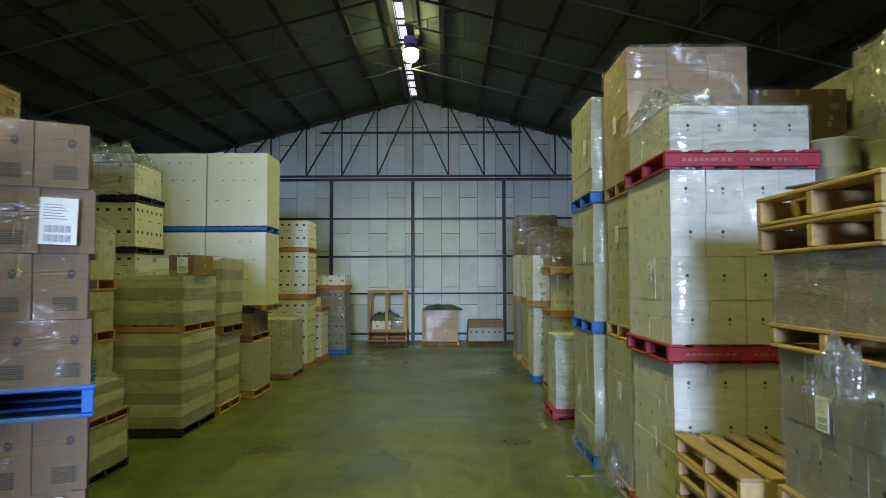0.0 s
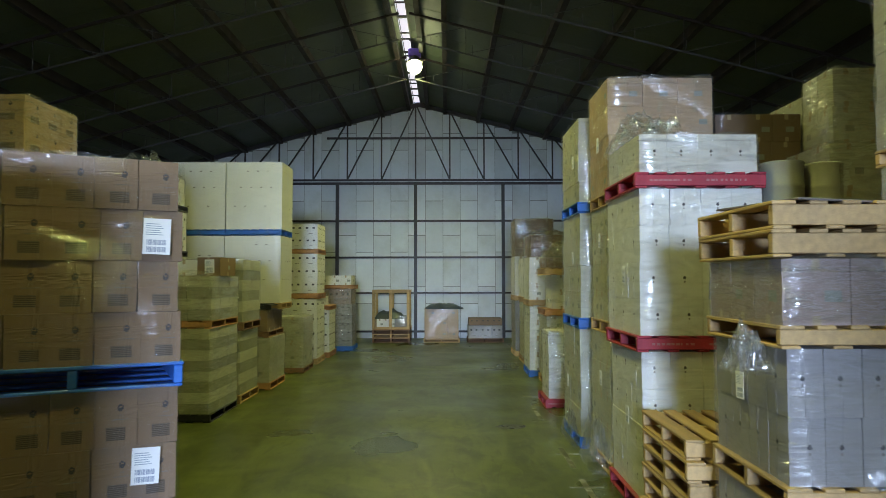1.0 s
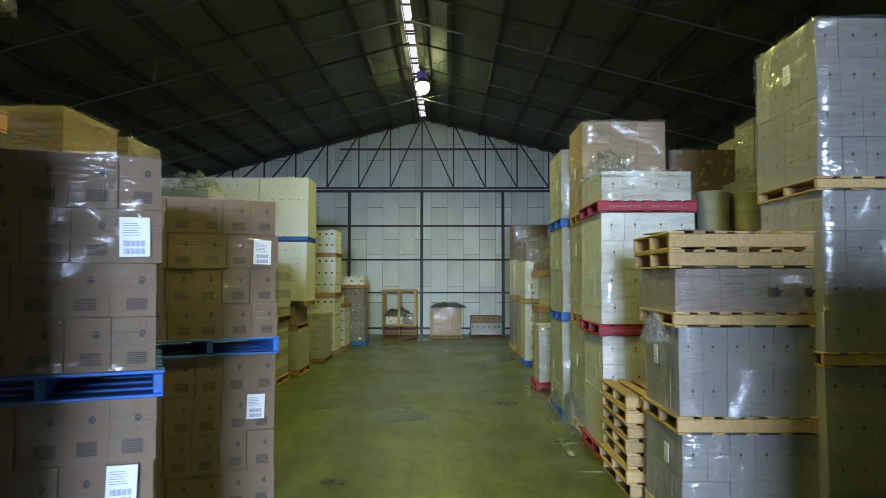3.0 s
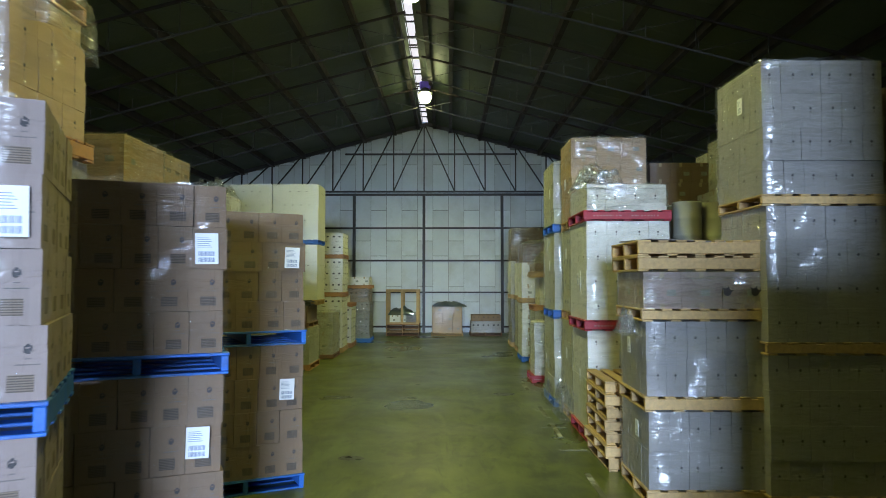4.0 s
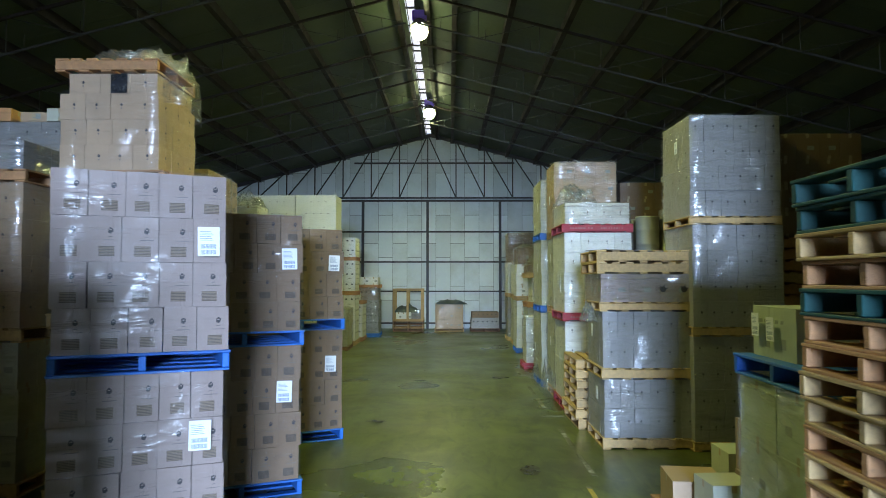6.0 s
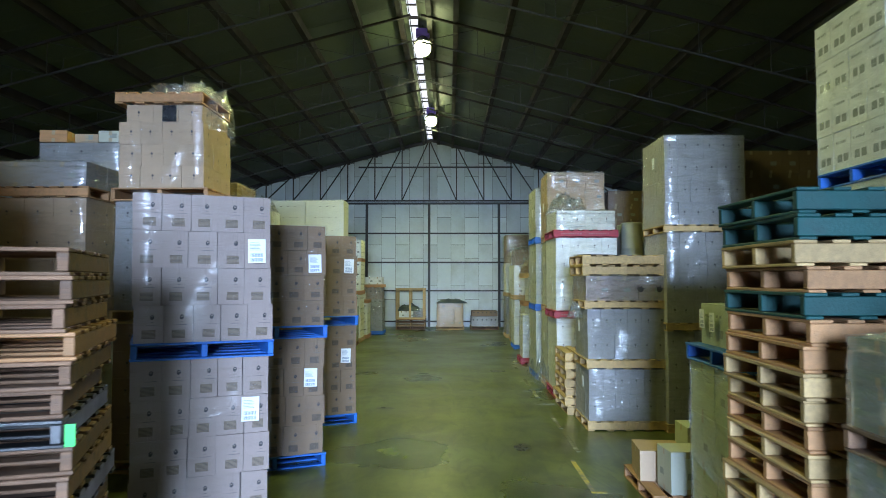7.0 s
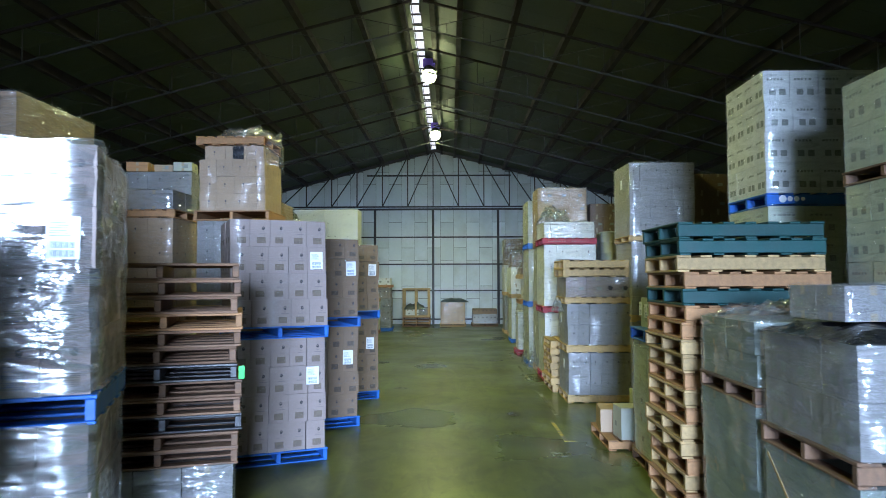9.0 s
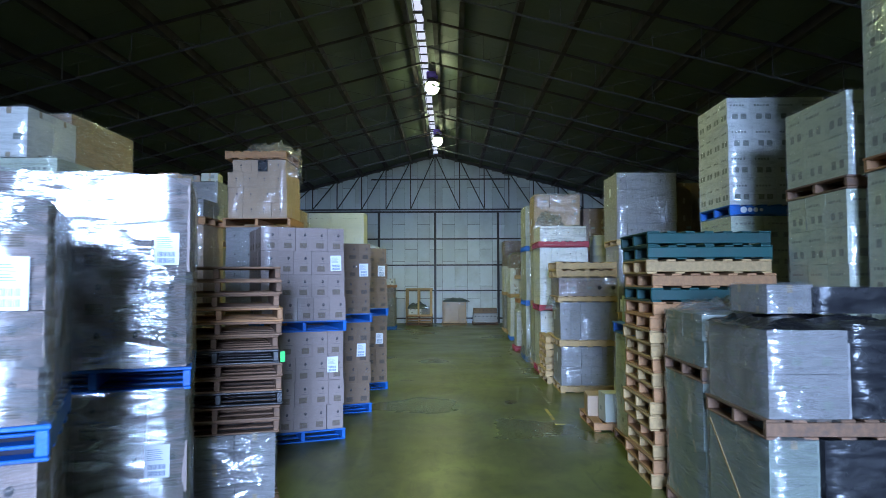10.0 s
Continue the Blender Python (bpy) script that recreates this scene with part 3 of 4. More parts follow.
def truss(y, drop=0.62):
    """A lattice rafter pair: two chords along the slope with zigzag webs."""
    ob = thing("roof_truss", Matrix.Identity(4), "thin steel lattice roof truss", "truss", "roof trusses", "structure")
    for s, end in ((-1, WALL_W), (1, WALL_E)):
        bm = bmesh.new()
        x0 = RIDGE_X + s * 0.12
        bar(bm, (x0, y, roof_z(x0) - 0.2), (end, y, roof_z(end) - 0.2), 0.05)
        part("top_chord", mesh_of("top_chord", bm, PURLIN), ob)
        bm = bmesh.new()
        bar(bm, (x0, y, roof_z(x0) - 0.2 - drop), (end, y, roof_z(end) - 0.2 - drop), 0.035)
        part("bottom_chord", mesh_of("bottom_chord", bm, STEEL_GREY), ob)
        for k in range(int(abs(end - x0) / 0.95)):
            xa = x0 + s * (0.5 + k * 0.95)
            bm = bmesh.new()
            za = roof_z(xa) - 0.2 - drop
            bar(bm, (xa, y, za), (xa + rng.uniform(-.015, .015), y, za + 0.24), 0.012)
            part("drop_rod", mesh_of("drop_rod", bm, STEEL_GREY), ob)
        n = int(abs(end - x0) / 1.3)
        for k in range(n):
            xa, xb = x0 + s * k * 1.3, x0 + s * (k + 1) * 1.3
            bm = bmesh.new()
            bar(bm, (xa, y, roof_z(xa) - 0.2 - drop), (xb, y, roof_z(xb) - 0.2), 0.014)
            part("web", mesh_of("web", bm, STEEL_GREY), ob)
            bm = bmesh.new()
            bar(bm, (xb, y, roof_z(xb) - 0.2 - drop), (xb, y, roof_z(xb) - 0.2), 0.014)
            part("web", mesh_of("web", bm, STEEL_GREY), ob)
    return ob


for y in [19.3 - 3.1 * k for k in range(13)]:
    truss(y)

# ridge lamps
for y in (18.95, 11.15, 3.35):
    lamp = thing("pendant_lamp", pose(RIDGE_X + 0.12, y, 7.75), "round high-bay lamp with a violet housing hanging at the ridge", "lamp", "ridge lamps")
    bm = bmesh.new()
    box(bm, -0.17, 0.17, -0.11, 0.11, 0.32, 0.54, bevel=0.03)
    part("housing", mesh_of("housing", bm, PURPLE), lamp, None, "violet ballast housing")
    bm = bmesh.new()
    bmesh.ops.create_cone(bm, segments=24, radius1=0.22, radius2=0.09, depth=0.18, matrix=pose(0, 0, 0.27))
    part("reflector", mesh_of("reflector", bm, STEEL_GREY, True), lamp)
    bm = bmesh.new()
    bmesh.ops.create_uvsphere(bm, u_segments=16, v_segments=10, radius=0.2)
    part("bulb", mesh_of("bulb", bm, LAMPGLOW, True), lamp, pose(0, 0, 0.06), "glowing warm bulb")
    bm = bmesh.new()
    bar(bm, (0, 0, 0.5), (0, 0, 0.72), 0.02)
    part("hanger", mesh_of("hanger", bm, STEEL), lamp)
    d = bpy.data.lights.new("lamp_light", "SPOT")
    d.energy, d.color, d.shadow_soft_size = LAMP_POWER * 4, (0.94, 1.0, 0.25), 0.2
    d.spot_size, d.spot_blend = radians(150), 0.6
    new("lamp_light", d).matrix_world = pose(RIDGE_X + 0.12, y, 7.58)

# gable framing and sheets
frame_ob = thing("wall_frame", Matrix.Identity(4), "dark steel posts, rails and lattice framing on the gable wall", "wall frame", kind="structure")
yf = WALL_N - 0.06
for x in (-10.2, -7.3, -4.52, -1.735, 1.38, 4.3, 7.3):
    bm = bmesh.new()
    bar(bm, (x, yf, 0), (x, yf, 5.5), 0.11, 0.12)
    part("post", mesh_of("post", bm, STEEL), frame_ob)
for z, w in ((0.24, 0.07), (1.6, 0.06), (2.86, 0.07), (4.157, 0.07), (5.62, 0.07), (5.5, 0.09)):
    bm = bmesh.new()
    bar(bm, (WALL_W, yf + 0.02, z), (WALL_E, yf + 0.02, z), 0.06, w)
    part("rail", mesh_of("rail", bm, STEEL), frame_ob)
bm = bmesh.new()
bar(bm, (-4.9, yf - 0.02, 7.12), (2.0, yf - 0.02, 7.12), 0.06, 0.07)
part("rail", mesh_of("rail", bm, STEEL), frame_ob)
for k in range(-8, 8):
    x = RIDGE_X - 0.13 + k * 1.22
    if roof_z(x) > 5.9:
        bm = bmesh.new()
        bar(bm, (x, yf, 5.62), (x, yf, roof_z(x)), 0.05)
        part("strut", mesh_of("strut", bm, STEEL), frame_ob)
    if k < 0:
        xa, xb = x, x + 1.22
    else:
        xa, xb = x + 1.22, x
    if roof_z(xb) > 5.9:
        bm = bmesh.new()
        bar(bm, (xa, yf - 0.03, 5.62), (xb, yf - 0.03, roof_z(xb) - 0.03), 0.05)
        part("brace", mesh_of("brace", bm, STEEL), frame_ob)
for s in (-1, 1):
    bm = bmesh.new()
    end = WALL_W if s < 0 else WALL_E
    bar(bm, (RIDGE_X, yf, RIDGE_Z - 0.08), (end, yf, roof_z(end) - 0.08), 0.1, 0.14)
    part("rafter", mesh_of("rafter", bm, STEEL), frame_ob)

# lining sheets of the gable wall, lapped and slightly uneven
sheet_rng = random.Random(3)
x = WALL_W + 0.2
col = 0
while x < WALL_E - 0.7:
    zc = -0.6 * (col % 2)
    while True:
        z0, z1 = max(zc, 0.01), zc + 1.83
        lim = min(roof_z(x), roof_z(x + 0.62)) - 0.03
        z1c = min(z1, lim)
        if z1c > z0 + 0.1:
            me = board(0.606, 0.008, z1c - z0 - 0.022, CLAD, 0.002)
            part("sheet", me, wall_north, pose(x + 0.31, WALL_N + 0.012 - sheet_rng.uniform(0, 0.005), z0, sheet_rng.uniform(-.12, .12), 0, sheet_rng.uniform(-.3, .3)))
        zc = z1
        if zc > lim:
            break
    x += 0.62
    col += 1

# ---- goods ----
BROWN_W = "brown printed cartons wrapped in clear film on a blue pallet"


def blue_column(cx, cy, rot, mid, top, nx, material, film_low, film_up, words, low=True, h=0.145, side=-1, w=1.165, d=1.165, lift=0.0):
    """Two loads on blue pallets, one on the other."""
    x, y = spot(cx, cy, rot, w, d, side)
    if low:
        pallet("blue", x, y, lift, rot, w, d, h, where="on the floor below a carton load")
        n = 4
        rh = (mid - h - lift) / n
        load(x, y, lift + h, rot, w - 0.05, d - 0.05, [rh] * n, nx, 4, material, "brand", film_low, words, jitter=0.01, ragged=0.016,
             labels=[((w / 2 - 0.19) * -side if side < 0 else -w / 2 + .2, (mid - h) * 0.66)])
    pallet("blue", x + 0.01, y, mid, rot, w, d, h, where="between two carton loads")
    n = 4
    rh = (top - mid - h) / n
    load(x, y, mid + h, rot, w - 0.04, d - 0.04, [rh] * n, nx, 4, material, "brand", film_up, words, jitter=0.01, ragged=0.016,
         labels=[(w / 2 - 0.15, (top - mid - h) * 0.62)])
    return x, y


# left row of brown cartons
blue_column(-2.20, 4.86, 27, 1.45, 2.785, 5, KRAFT, FILM_L, FILM_M, BROWN_W)
blue_column(-2.25, 2.55, 24, 1.465, 2.76, 5, KRAFT, FILM_L, FILM_M, BROWN_W)
blue_column(-2.39, 0.66, 24, 1.466, 2.87, 5, ROSE, FILM_L, FILM_L, "pinkish-brown printed cartons in film on a blue pallet")
blue_column(-2.65, -4.28, 19, 1.46, 2.845, 5, ROSE, FILM_S, FILM_S, "pinkish-brown cartons under shiny stretch film on a blue pallet")
blue_column(-2.53, -6.05, 25.5, 1.46, 2.50, 4, ROSE, FILM_H, FILM_S, "pinkish-brown cartons under glossy film on a blue pallet")


def pallet_stack(cx, cy, z, rot, seq, w, d, h, side, entry, jitter=0.03, group="stacked pallets"):
    x, y = spot(cx, cy, rot, w, d, side)
    for k, c in enumerate(seq):
        pallet(c, x + rng.uniform(-jitter, jitter), y + rng.uniform(-jitter, jitter), z + k * (h + 0.001), rot + rng.uniform(-1.2, 1.2), w, d, h, entry,
               "in a stack of empty pallets", group)


# left pallet stack on a wrapped load
x, y = spot(-2.55, -2.3, 18, 1.16, 1.1, -1)
pallet("dark", x, y, 0, 18, 1.16, 1.1, 0.14)
load(x, y, 0.14, 18, 1.06, 1.06, [0.3, 0.3], 3, 3, GREYB, "plain", FILM_H, "low load in hazy grey stretch film under a pallet stack")
pallet_stack(-2.55, -2.3, 0.745, 18, ["dark", "dark", "black", "dark", "dark", "black", "dark", "dark", "orange", "dark", "dark", "dark"], 1.16, 1.1, 0.128, -1, "y")

# tall tan stack with a broken pallet on top
x, y = spot(-3.57, 2.18, 0, 1.0, 0.95, -1)
pallet("wood", x, y, 0, 0, 1.1, 1.0)
load(x, y, 0.145, 0, 1.0, 0.95, [0.3] * 5, 3, 3, KRAFT, "dots", FILM_L, "brown cartons in film on a pine pallet")
pallet("wood", x, y, 1.65, 0, 1.1, 1.0)
load(x, y, 1.795, 0, 1.0, 0.95, [0.305] * 4, 4, 3, GREYB, "dots", FILM, "greyish cartons in shiny stretch film on a pine pallet")
pallet("orange", x, y, 3.02, 0, 1.1, 1.0)
load(x, y, 3.165, 0, 0.96, 0.92, [0.25, 0.25, 0.25], 4, 3, TAN, "dots", FILM_M, "tan cartons in stretch film, high on the stack")
top_layer = load(x + 0.02, y, 3.915, 0, 0.86, 0.88, [0.2], 3, 3, TAN, "dots", FILM_M, "top layer of tan cartons with a black panel as a gap")
# black board added on the front for the shade inside a gap
part("dark_panel", board(0.16, 0.01, 0.185, PLASTIC_SHADE), top_layer, pose(0.06, -0.452, 0.006), "black panel standing in for the shade of a carton gap")
drape = new("film_cover", mesh_of("film_cover", film_cap(0.62, 0.95, 3.3, 0.14, 0.38), FILM_H, True))
drape.matrix_world = pose(x + 0.3, y + 0.12, 4.245, 0, 6, 12)
tagged(drape, "torn yellowish film draped over the top pallet", "cover", "loose film")
pallet("orange", x - 0.03, y, 4.12, 0, 1.0, 0.98, 0.13, "x", where="lying on top of a carton load")

# right side: red pallet column
def column(cx, cy, side, rot, levels, w=1.165, d=1.165, tags=()):
    """Storeys one on another. Each: pallet colour, its z, top z, rows, nx, ny, material, style, film, words, inset, shift, pallet height.
    tags: storeys whose aisle side carries a paper label."""
    for k, (pc, z0, z1, n, nx, ny, material, style, film, words, inset, shift, ph) in enumerate(levels):
        x, y = spot(cx + shift, cy, rot, w, d, side)
        if pc:
            pallet(pc, x, y, z0, rot, w, d, ph, "x")
        else:
            ph = 0
        h = z1 - z0 - ph
        turn = rot + rng.uniform(-0.9, 0.9)
        mats = None
        if material == STONE:
            n, mats = n + 2, (STONE, STONE_L)
        load(x, y, z0 + ph, turn, w - inset, d - inset, [h / n] * n, nx, ny, material, style, film, words, mats=mats,
             cap=(0.035, 0.08) if k == len(levels) - 1 and film in (FILM, FILM_H, FILM_T) else None,
             side_labels=[(rng.uniform(-.3, .3) * d, h * rng.uniform(.4, .75))] if k in tags else ())


W1 = "white-wrapped cartons on a red pallet"
column(1.03, 6.78, 1, 0, [
    ("red", 0, 1.44, 4, 4, 3, WHITE, "dots", FILM_T, W1, 0.07, 0.02, 0.14),
    ("red", 1.44, 2.88, 4, 4, 3, WHITE, "dots", FILM_T, W1, 0.07, 0, 0.14),
    ("red", 2.88, 3.37, 1, 4, 3, WHITE, "dots", FILM_H, "single layer of white cartons in film on a red pallet", 0.11, 0, 0.14)], tags=(0, 1))
column(1.10, 8.07, 1, 0, [
    ("wood", 0, 1.48, 4, 3, 3, CREAM, "plain", FILM_T, "cream cartons in stretch film on a pine pallet", 0.05, -0.02, 0.14),
    ("wood", 1.48, 2.88, 4, 3, 3, CREAM, "plain", FILM_T, "cream cartons in stretch film on a pine pallet", 0.05, 0, 0.14),
    ("wood", 2.88, 4.25, 4, 3, 3, TAN, "plain", FILM_T, "tan cartons with a film cover at the top of a stack", 0.03, 0, 0.14)], 1.16, 0.95, (0, 1, 2))
column(1.0, 9.26, 1, 0, [
    ("blue", 0, 1.46, 4, 3, 3, CREAM, "plain", FILM, "cream cartons in film on a blue pallet", 0.05, 0, 0.14),
    ("blue", 1.46, 2.90, 4, 3, 3, CREAM, "plain", FILM, "cream cartons in film on a blue pallet", 0.05, 0, 0.14),
    ("blue", 2.90, 4.10, 4, 3, 3, CREAM, "plain", FILM, "cream cartons in film on a blue pallet", 0.05, 0, 0.14)], 1.165, 1.165, (0, 1, 2))
# wooden pallets with grey wrapped cartons
GW = "grey printed cartons in glossy stretch film on a pine pallet"
column(1.12, 4.33, 1, 0, [
    ("wood", 0.0, 0.865, 2, 6, 4, GREYB, "dots", FILM_T, GW, 0.04, 0, 0.14),
    ("wood", 0.865, 1.715, 2, 6, 4, GREYB, "dots", FILM_T, GW, 0.06, -0.01, 0.14),
    ("wood", 1.715, 2.185, 1, 3, 3, ROSE, "plain", FILM_H, "low layer of printed cartons in film on a pine pallet", 0.06, -0.03, 0.12)], 1.19, 1.0, (0, 1))
pallet_stack(1.06, 4.33, 2.19, 0, ["wood", "wood"], 1.19, 1.05, 0.147, 1, "x", 0.01)
pallet_stack(1.0, 5.5, 0, 0, ["wood"] * 7, 1.1, 1.1, 0.138, 1, "x", 0.03)
flap = new("cardboard_sheet", board(0.75, 0.8, 0.012, INK_G))
flap.matrix_world = pose(1.5, 4.75, 2.486, 1.2, 1.5, 8)
tagged(flap, "dark flat cardboard sheet lying on stacked pallets", "cardboard sheet")
low_load = [o for o in scene.objects if o.name.startswith("carton_stack") and o.get("label", "").startswith("low layer of printed")][0]
for px in (0.18, 0.44):
    bm = bmesh.new()
    ring = []
    for k in range(24):
        a = 2 * math.pi * k / 24
        q = 0.036 + (0.03 if (k % 4 == 1 and 0 < a < math.pi) else 0.0)
        ring.append(bm.verts.new((px + q * math.cos(a), -0.6, 0.14 + q * math.sin(a))))
    bm.faces.new(ring)
    part("printed_mark", mesh_of("printed_mark", bm, INK), low_load, pose(0, 0.012, 0.02), "dark printed warning mark")
# tall grey column
TG = "tall stack of grey printed cartons in stretch film"
column(2.21, 4.21, 1, 0, [
    ("wood", 0, 1.41, 4, 6, 4, GREYB, "dots", FILM_T, TG, 0.03, 0, 0.12),
    ("wood", 1.41, 2.80, 4, 6, 4, GREYB, "dots", FILM_T, TG, 0.03, 0, 0.12),
    ("wood", 2.80, 4.18, 4, 6, 4, GREYB, "dots", FILM_T, TG, 0.03, -0.02, 0.11)], 1.165, 1.06, (1, 2))
column(3.5, 4.7, 1, 0, [
    ("wood", 0, 1.45, 4, 4, 4, KRAFT, "plain", FILM_L, "brown cartons in a dim corner on a pine pallet", 0.03, 0, 0.12)], 1.165, 1.06)
pallet_stack(3.46, 4.65, 1.46, 0, ["orange", "wood", "orange", "orange", "wood", "orange", "orange", "orange"], 1.15, 1.1, 0.15, 1, "x", 0.02)
column(3.5, 4.7, 1, 0, [
    (None, 2.67, 4.05, 4, 4, 4, KRAFT, "plain", FILM_L, "brown cartons on top of a pallet stack", 0.03, 0, 0.12)], 1.165, 1.06)
# load with the blue pallet and a loose carton on top
column(1.28, -0.42, 1, 0, [
    ("dark", 0, 1.43, 3, 2, 2, GREEN, "plain", FILM_H, "pale green wrapped load under a blue pallet", 0.06, 0, 0.13)], 1.165, 1.165)
x, y = spot(1.28, -0.42, 0, 1.165, 1.165, 1)
pallet("blue", x, y, 1.44, 0, entry="x", where="on top of a wrapped load")
load(x - 0.17, y + 0.2, 1.585, 0, 0.6, 0.62, [0.35], 1, 1, GREEN, "text", FILM_L, "pale green printed carton lying on a blue pallet", "carton", side_labels=[(-0.02, 0.2), (0.2, 0.22)])
# big mixed pallet stack
pallet_stack(1.12, -1.6, 0, 0, ["wood", "orange", "wood", "orange", "wood", "wood", "orange", "wood", "orange", "wood", "wood", "orange", "orange", "teal", "orange", "wood", "teal", "teal"],
             1.3, 1.08, 0.147, 1, "x", 0.025)
# white printed column with the blue pallet high up
column(2.55, -0.18, 1, 0, [
    ("wood", 0, 1.47, 4, 3, 3, GREEN, "text", FILM, "pale green cartons in film", 0.04, 0, 0.14),
    ("wood", 1.47, 2.95, 4, 3, 3, GREEN, "text", FILM, "pale green cartons in film", 0.04, 0, 0.14),
    ("blue", 2.95, 4.45, 4, 4, 4, WHITE, "text", FILM, "white printed cartons in film on a blue pallet", 0.02, 0, 0.14)], 1.22, 1.05)
bm = bmesh.new()
for cx, r0 in ((2.72, 0.042), (2.80, 0.03), (2.87, 0.03), (2.94, 0.022)):
    disc(bm, cx, 3.025, r0, 0.19, 0, 0, 14)
mark = new("pallet_mark", mesh_of("pallet_mark", bm, PAPER))
tagged(mark, "round white paint marks on a blue pallet end", "paint mark")
column(2.5, -2.8, 1, 0, [
    ("wood", 0, 1.5, 4, 3, 3, GREEN, "text", FILM, "pale green cartons in glossy film", 0.04, 0, 0.14),
    ("wood", 1.5, 2.95, 4, 3, 3, GREEN, "text", FILM, "pale green cartons in glossy film", 0.04, 0, 0.14),
    ("dark", 2.95, 3.82, 2, 3, 3, GREEN, "text", FILM, "pale green cartons in glossy film on a dark pallet", 0.04, 0, 0.12)], 1.15, 1.1)
column(2.52, -4.15, 1, 0, [
    ("wood", 0, 1.5, 4, 3, 3, GREEN, "text", FILM, "pale green cartons in glossy film", 0.04, 0, 0.14),
    ("wood", 1.5, 3.05, 4, 3, 3, GREEN, "text", FILM, "pale green cartons in glossy film", 0.04, 0, 0.14),
    ("orange", 3.05, 4.8, 4, 3, 3, GREEN, "text", FILM, "pale green cartons in glossy film", 0.04, 0, 0.12)], 1.15, 1.15)
# wrapped silver loads at the aisle
column(1.17, -2.92, 1, 0, [
    ("dark", 0, 1.28, 2, 2, 2, SAGE, "plain", FILM_H, "dull sage green load under heavy film", 0.05, 0, 0.13),
    ("dark", 1.28, 1.86, 2, 2, 2, SAGE, "plain", FILM_H, "low film-wrapped cartons on a dark pallet", 0.05, 0, 0.13)], 1.1, 1.05)
x, y = spot(1.17, -4.08, 0, 1.1, 1.1, 1)
for z0 in (0, 1.08):
    pallet("dark", x, y, z0, 0, 1.1, 1.1, 0.135, "x")
strapped = load(x - 0.36, y, 0.135, 0.5, 0.34, 1.05, [0.94], 1, 2, SAGE, "plain", FILM_H, "sage green load under heavy film with a slanting strap")
bm = bmesh.new()
bar(bm, (-0.2, -0.5, 0.1), (-0.2, 0.42, 0.9), 0.004, 0.022)
part("strap", mesh_of("strap", bm, WOOD), strapped, None, "pale yellow packing strap")
load(x - 0.25, y, 1.215, 0, 0.56, 1.05, [0.3, 0.3], 1, 3, GREYB, "text", FILM_H, "grey cartons in heavy shiny stretch film", ragged=0.014)
# black right half: partly hanging film, partly shade put into the colour
load(x + 0.2, y, 0.135, 0, 0.68, 1.04, [0.47, 0.47], 1, 2, PLASTIC_SHADE, "plain", FILM_L, "load in black plastic film that also stands in for shade")
load(x + 0.28, y, 1.215, 0, 0.5, 1.04, [0.32, 0.3], 1, 2, PLASTIC_SHADE, "plain", FILM_L, "load in black plastic film that also stands in for shade")
sheet = new("plastic_sheet", mesh_of("plastic_sheet", film_cap(1.06, 1.06, 8.1, 0.05, 0.03), PLASTIC_SHADE, True))
sheet.matrix_world = pose(x, y, 1.848)
tagged(sheet, "crumpled black plastic sheet over wrapped cartons", "cover", "loose film")
load(1.62, -3.2, 1.9, 3, 0.36, 0.6, [0.22], 1, 2, GREYB, "plain", FILM_H, "flat grey cartons lying on a load")
# the unlit rest of the flat cartons, its shade given as black colour
load(2.12, -3.25, 1.9, -2, 0.6, 0.6, [0.2], 2, 2, PLASTIC_SHADE, "plain", FILM_L, "flat cartons on a load, coloured black for shade")
# right far
column(0.96, 11.9, 1, 0, [("red", 0, 1.22, 3, 1, 1, WHITE, "plain", FILM_H, "white wrapped roll on a red pallet", 0.15, 0, 0.14)], 0.8, 0.9)
# far right row
column(1.12, 15.4, 1, 0, [
    ("blue", 0, 1.5, 4, 3, 3, WHITE, "plain", FILM, "white cartons in film on a blue pallet", 0.05, 0, 0.14),
    ("wood", 1.5, 2.55, 3, 3, 3, WHITE, "plain", FILM, "white cartons in film on a pine pallet", 0.05, 0, 0.14),
    (None, 2.55, 3.03, 1, 2, 2, KRAFT, "plain", FILM_H, "wrapped brown cartons on top of a stack", 0.1, 0, 0)], 1.1, 1.1)
column(1.28, 14.05, 1, 0, [
    ("wood", 0, 1.36, 4, 3, 3, CREAM, "plain", FILM, "cream cartons in film on a pine pallet", 0.05, 0, 0.14),
    ("orange", 1.36, 2.16, 2, 2, 2, WHITE, "plain", FILM, "white cartons in film on an orange pallet", 0.3, 0, 0.14),
    ("wood", 2.16, 2.5, 1, 3, 3, KRAFT, "plain", FILM_H, "low film-covered brown load on a pine pallet", 0.08, 0, 0.14)], 1.05, 1.1)
column(1.2, 19.3, 1, 0, [
    ("wood", 0, 1.5, 4, 3, 3, GREYB, "plain", FILM, "grey cartons in film on a pine pallet", 0.05, 0, 0.14),
    ("wood", 1.5, 2.7, 3, 3, 3, WHITE, "plain", FILM, "white cartons in film on a pine pallet", 0.05, 0, 0.14),
    (None, 2.7, 3.72, 3, 3, 3, KRAFT, "plain", FILM_H, "brown cartons stacked up high", 0.05, 0, 0)], 1.1, 1.1)
column(1.25, 17.6, 1, 0, [
    ("wood", 0, 1.5, 4, 3, 3, CREAM, "plain", FILM, "cream cartons in film on a pine pallet", 0.05, 0, 0.14),
    ("wood", 1.5, 2.6, 3, 3, 3, WHITE, "plain", FILM, "white cartons in film on a pine pallet", 0.05, 0, 0.14)], 1.1, 1.1)
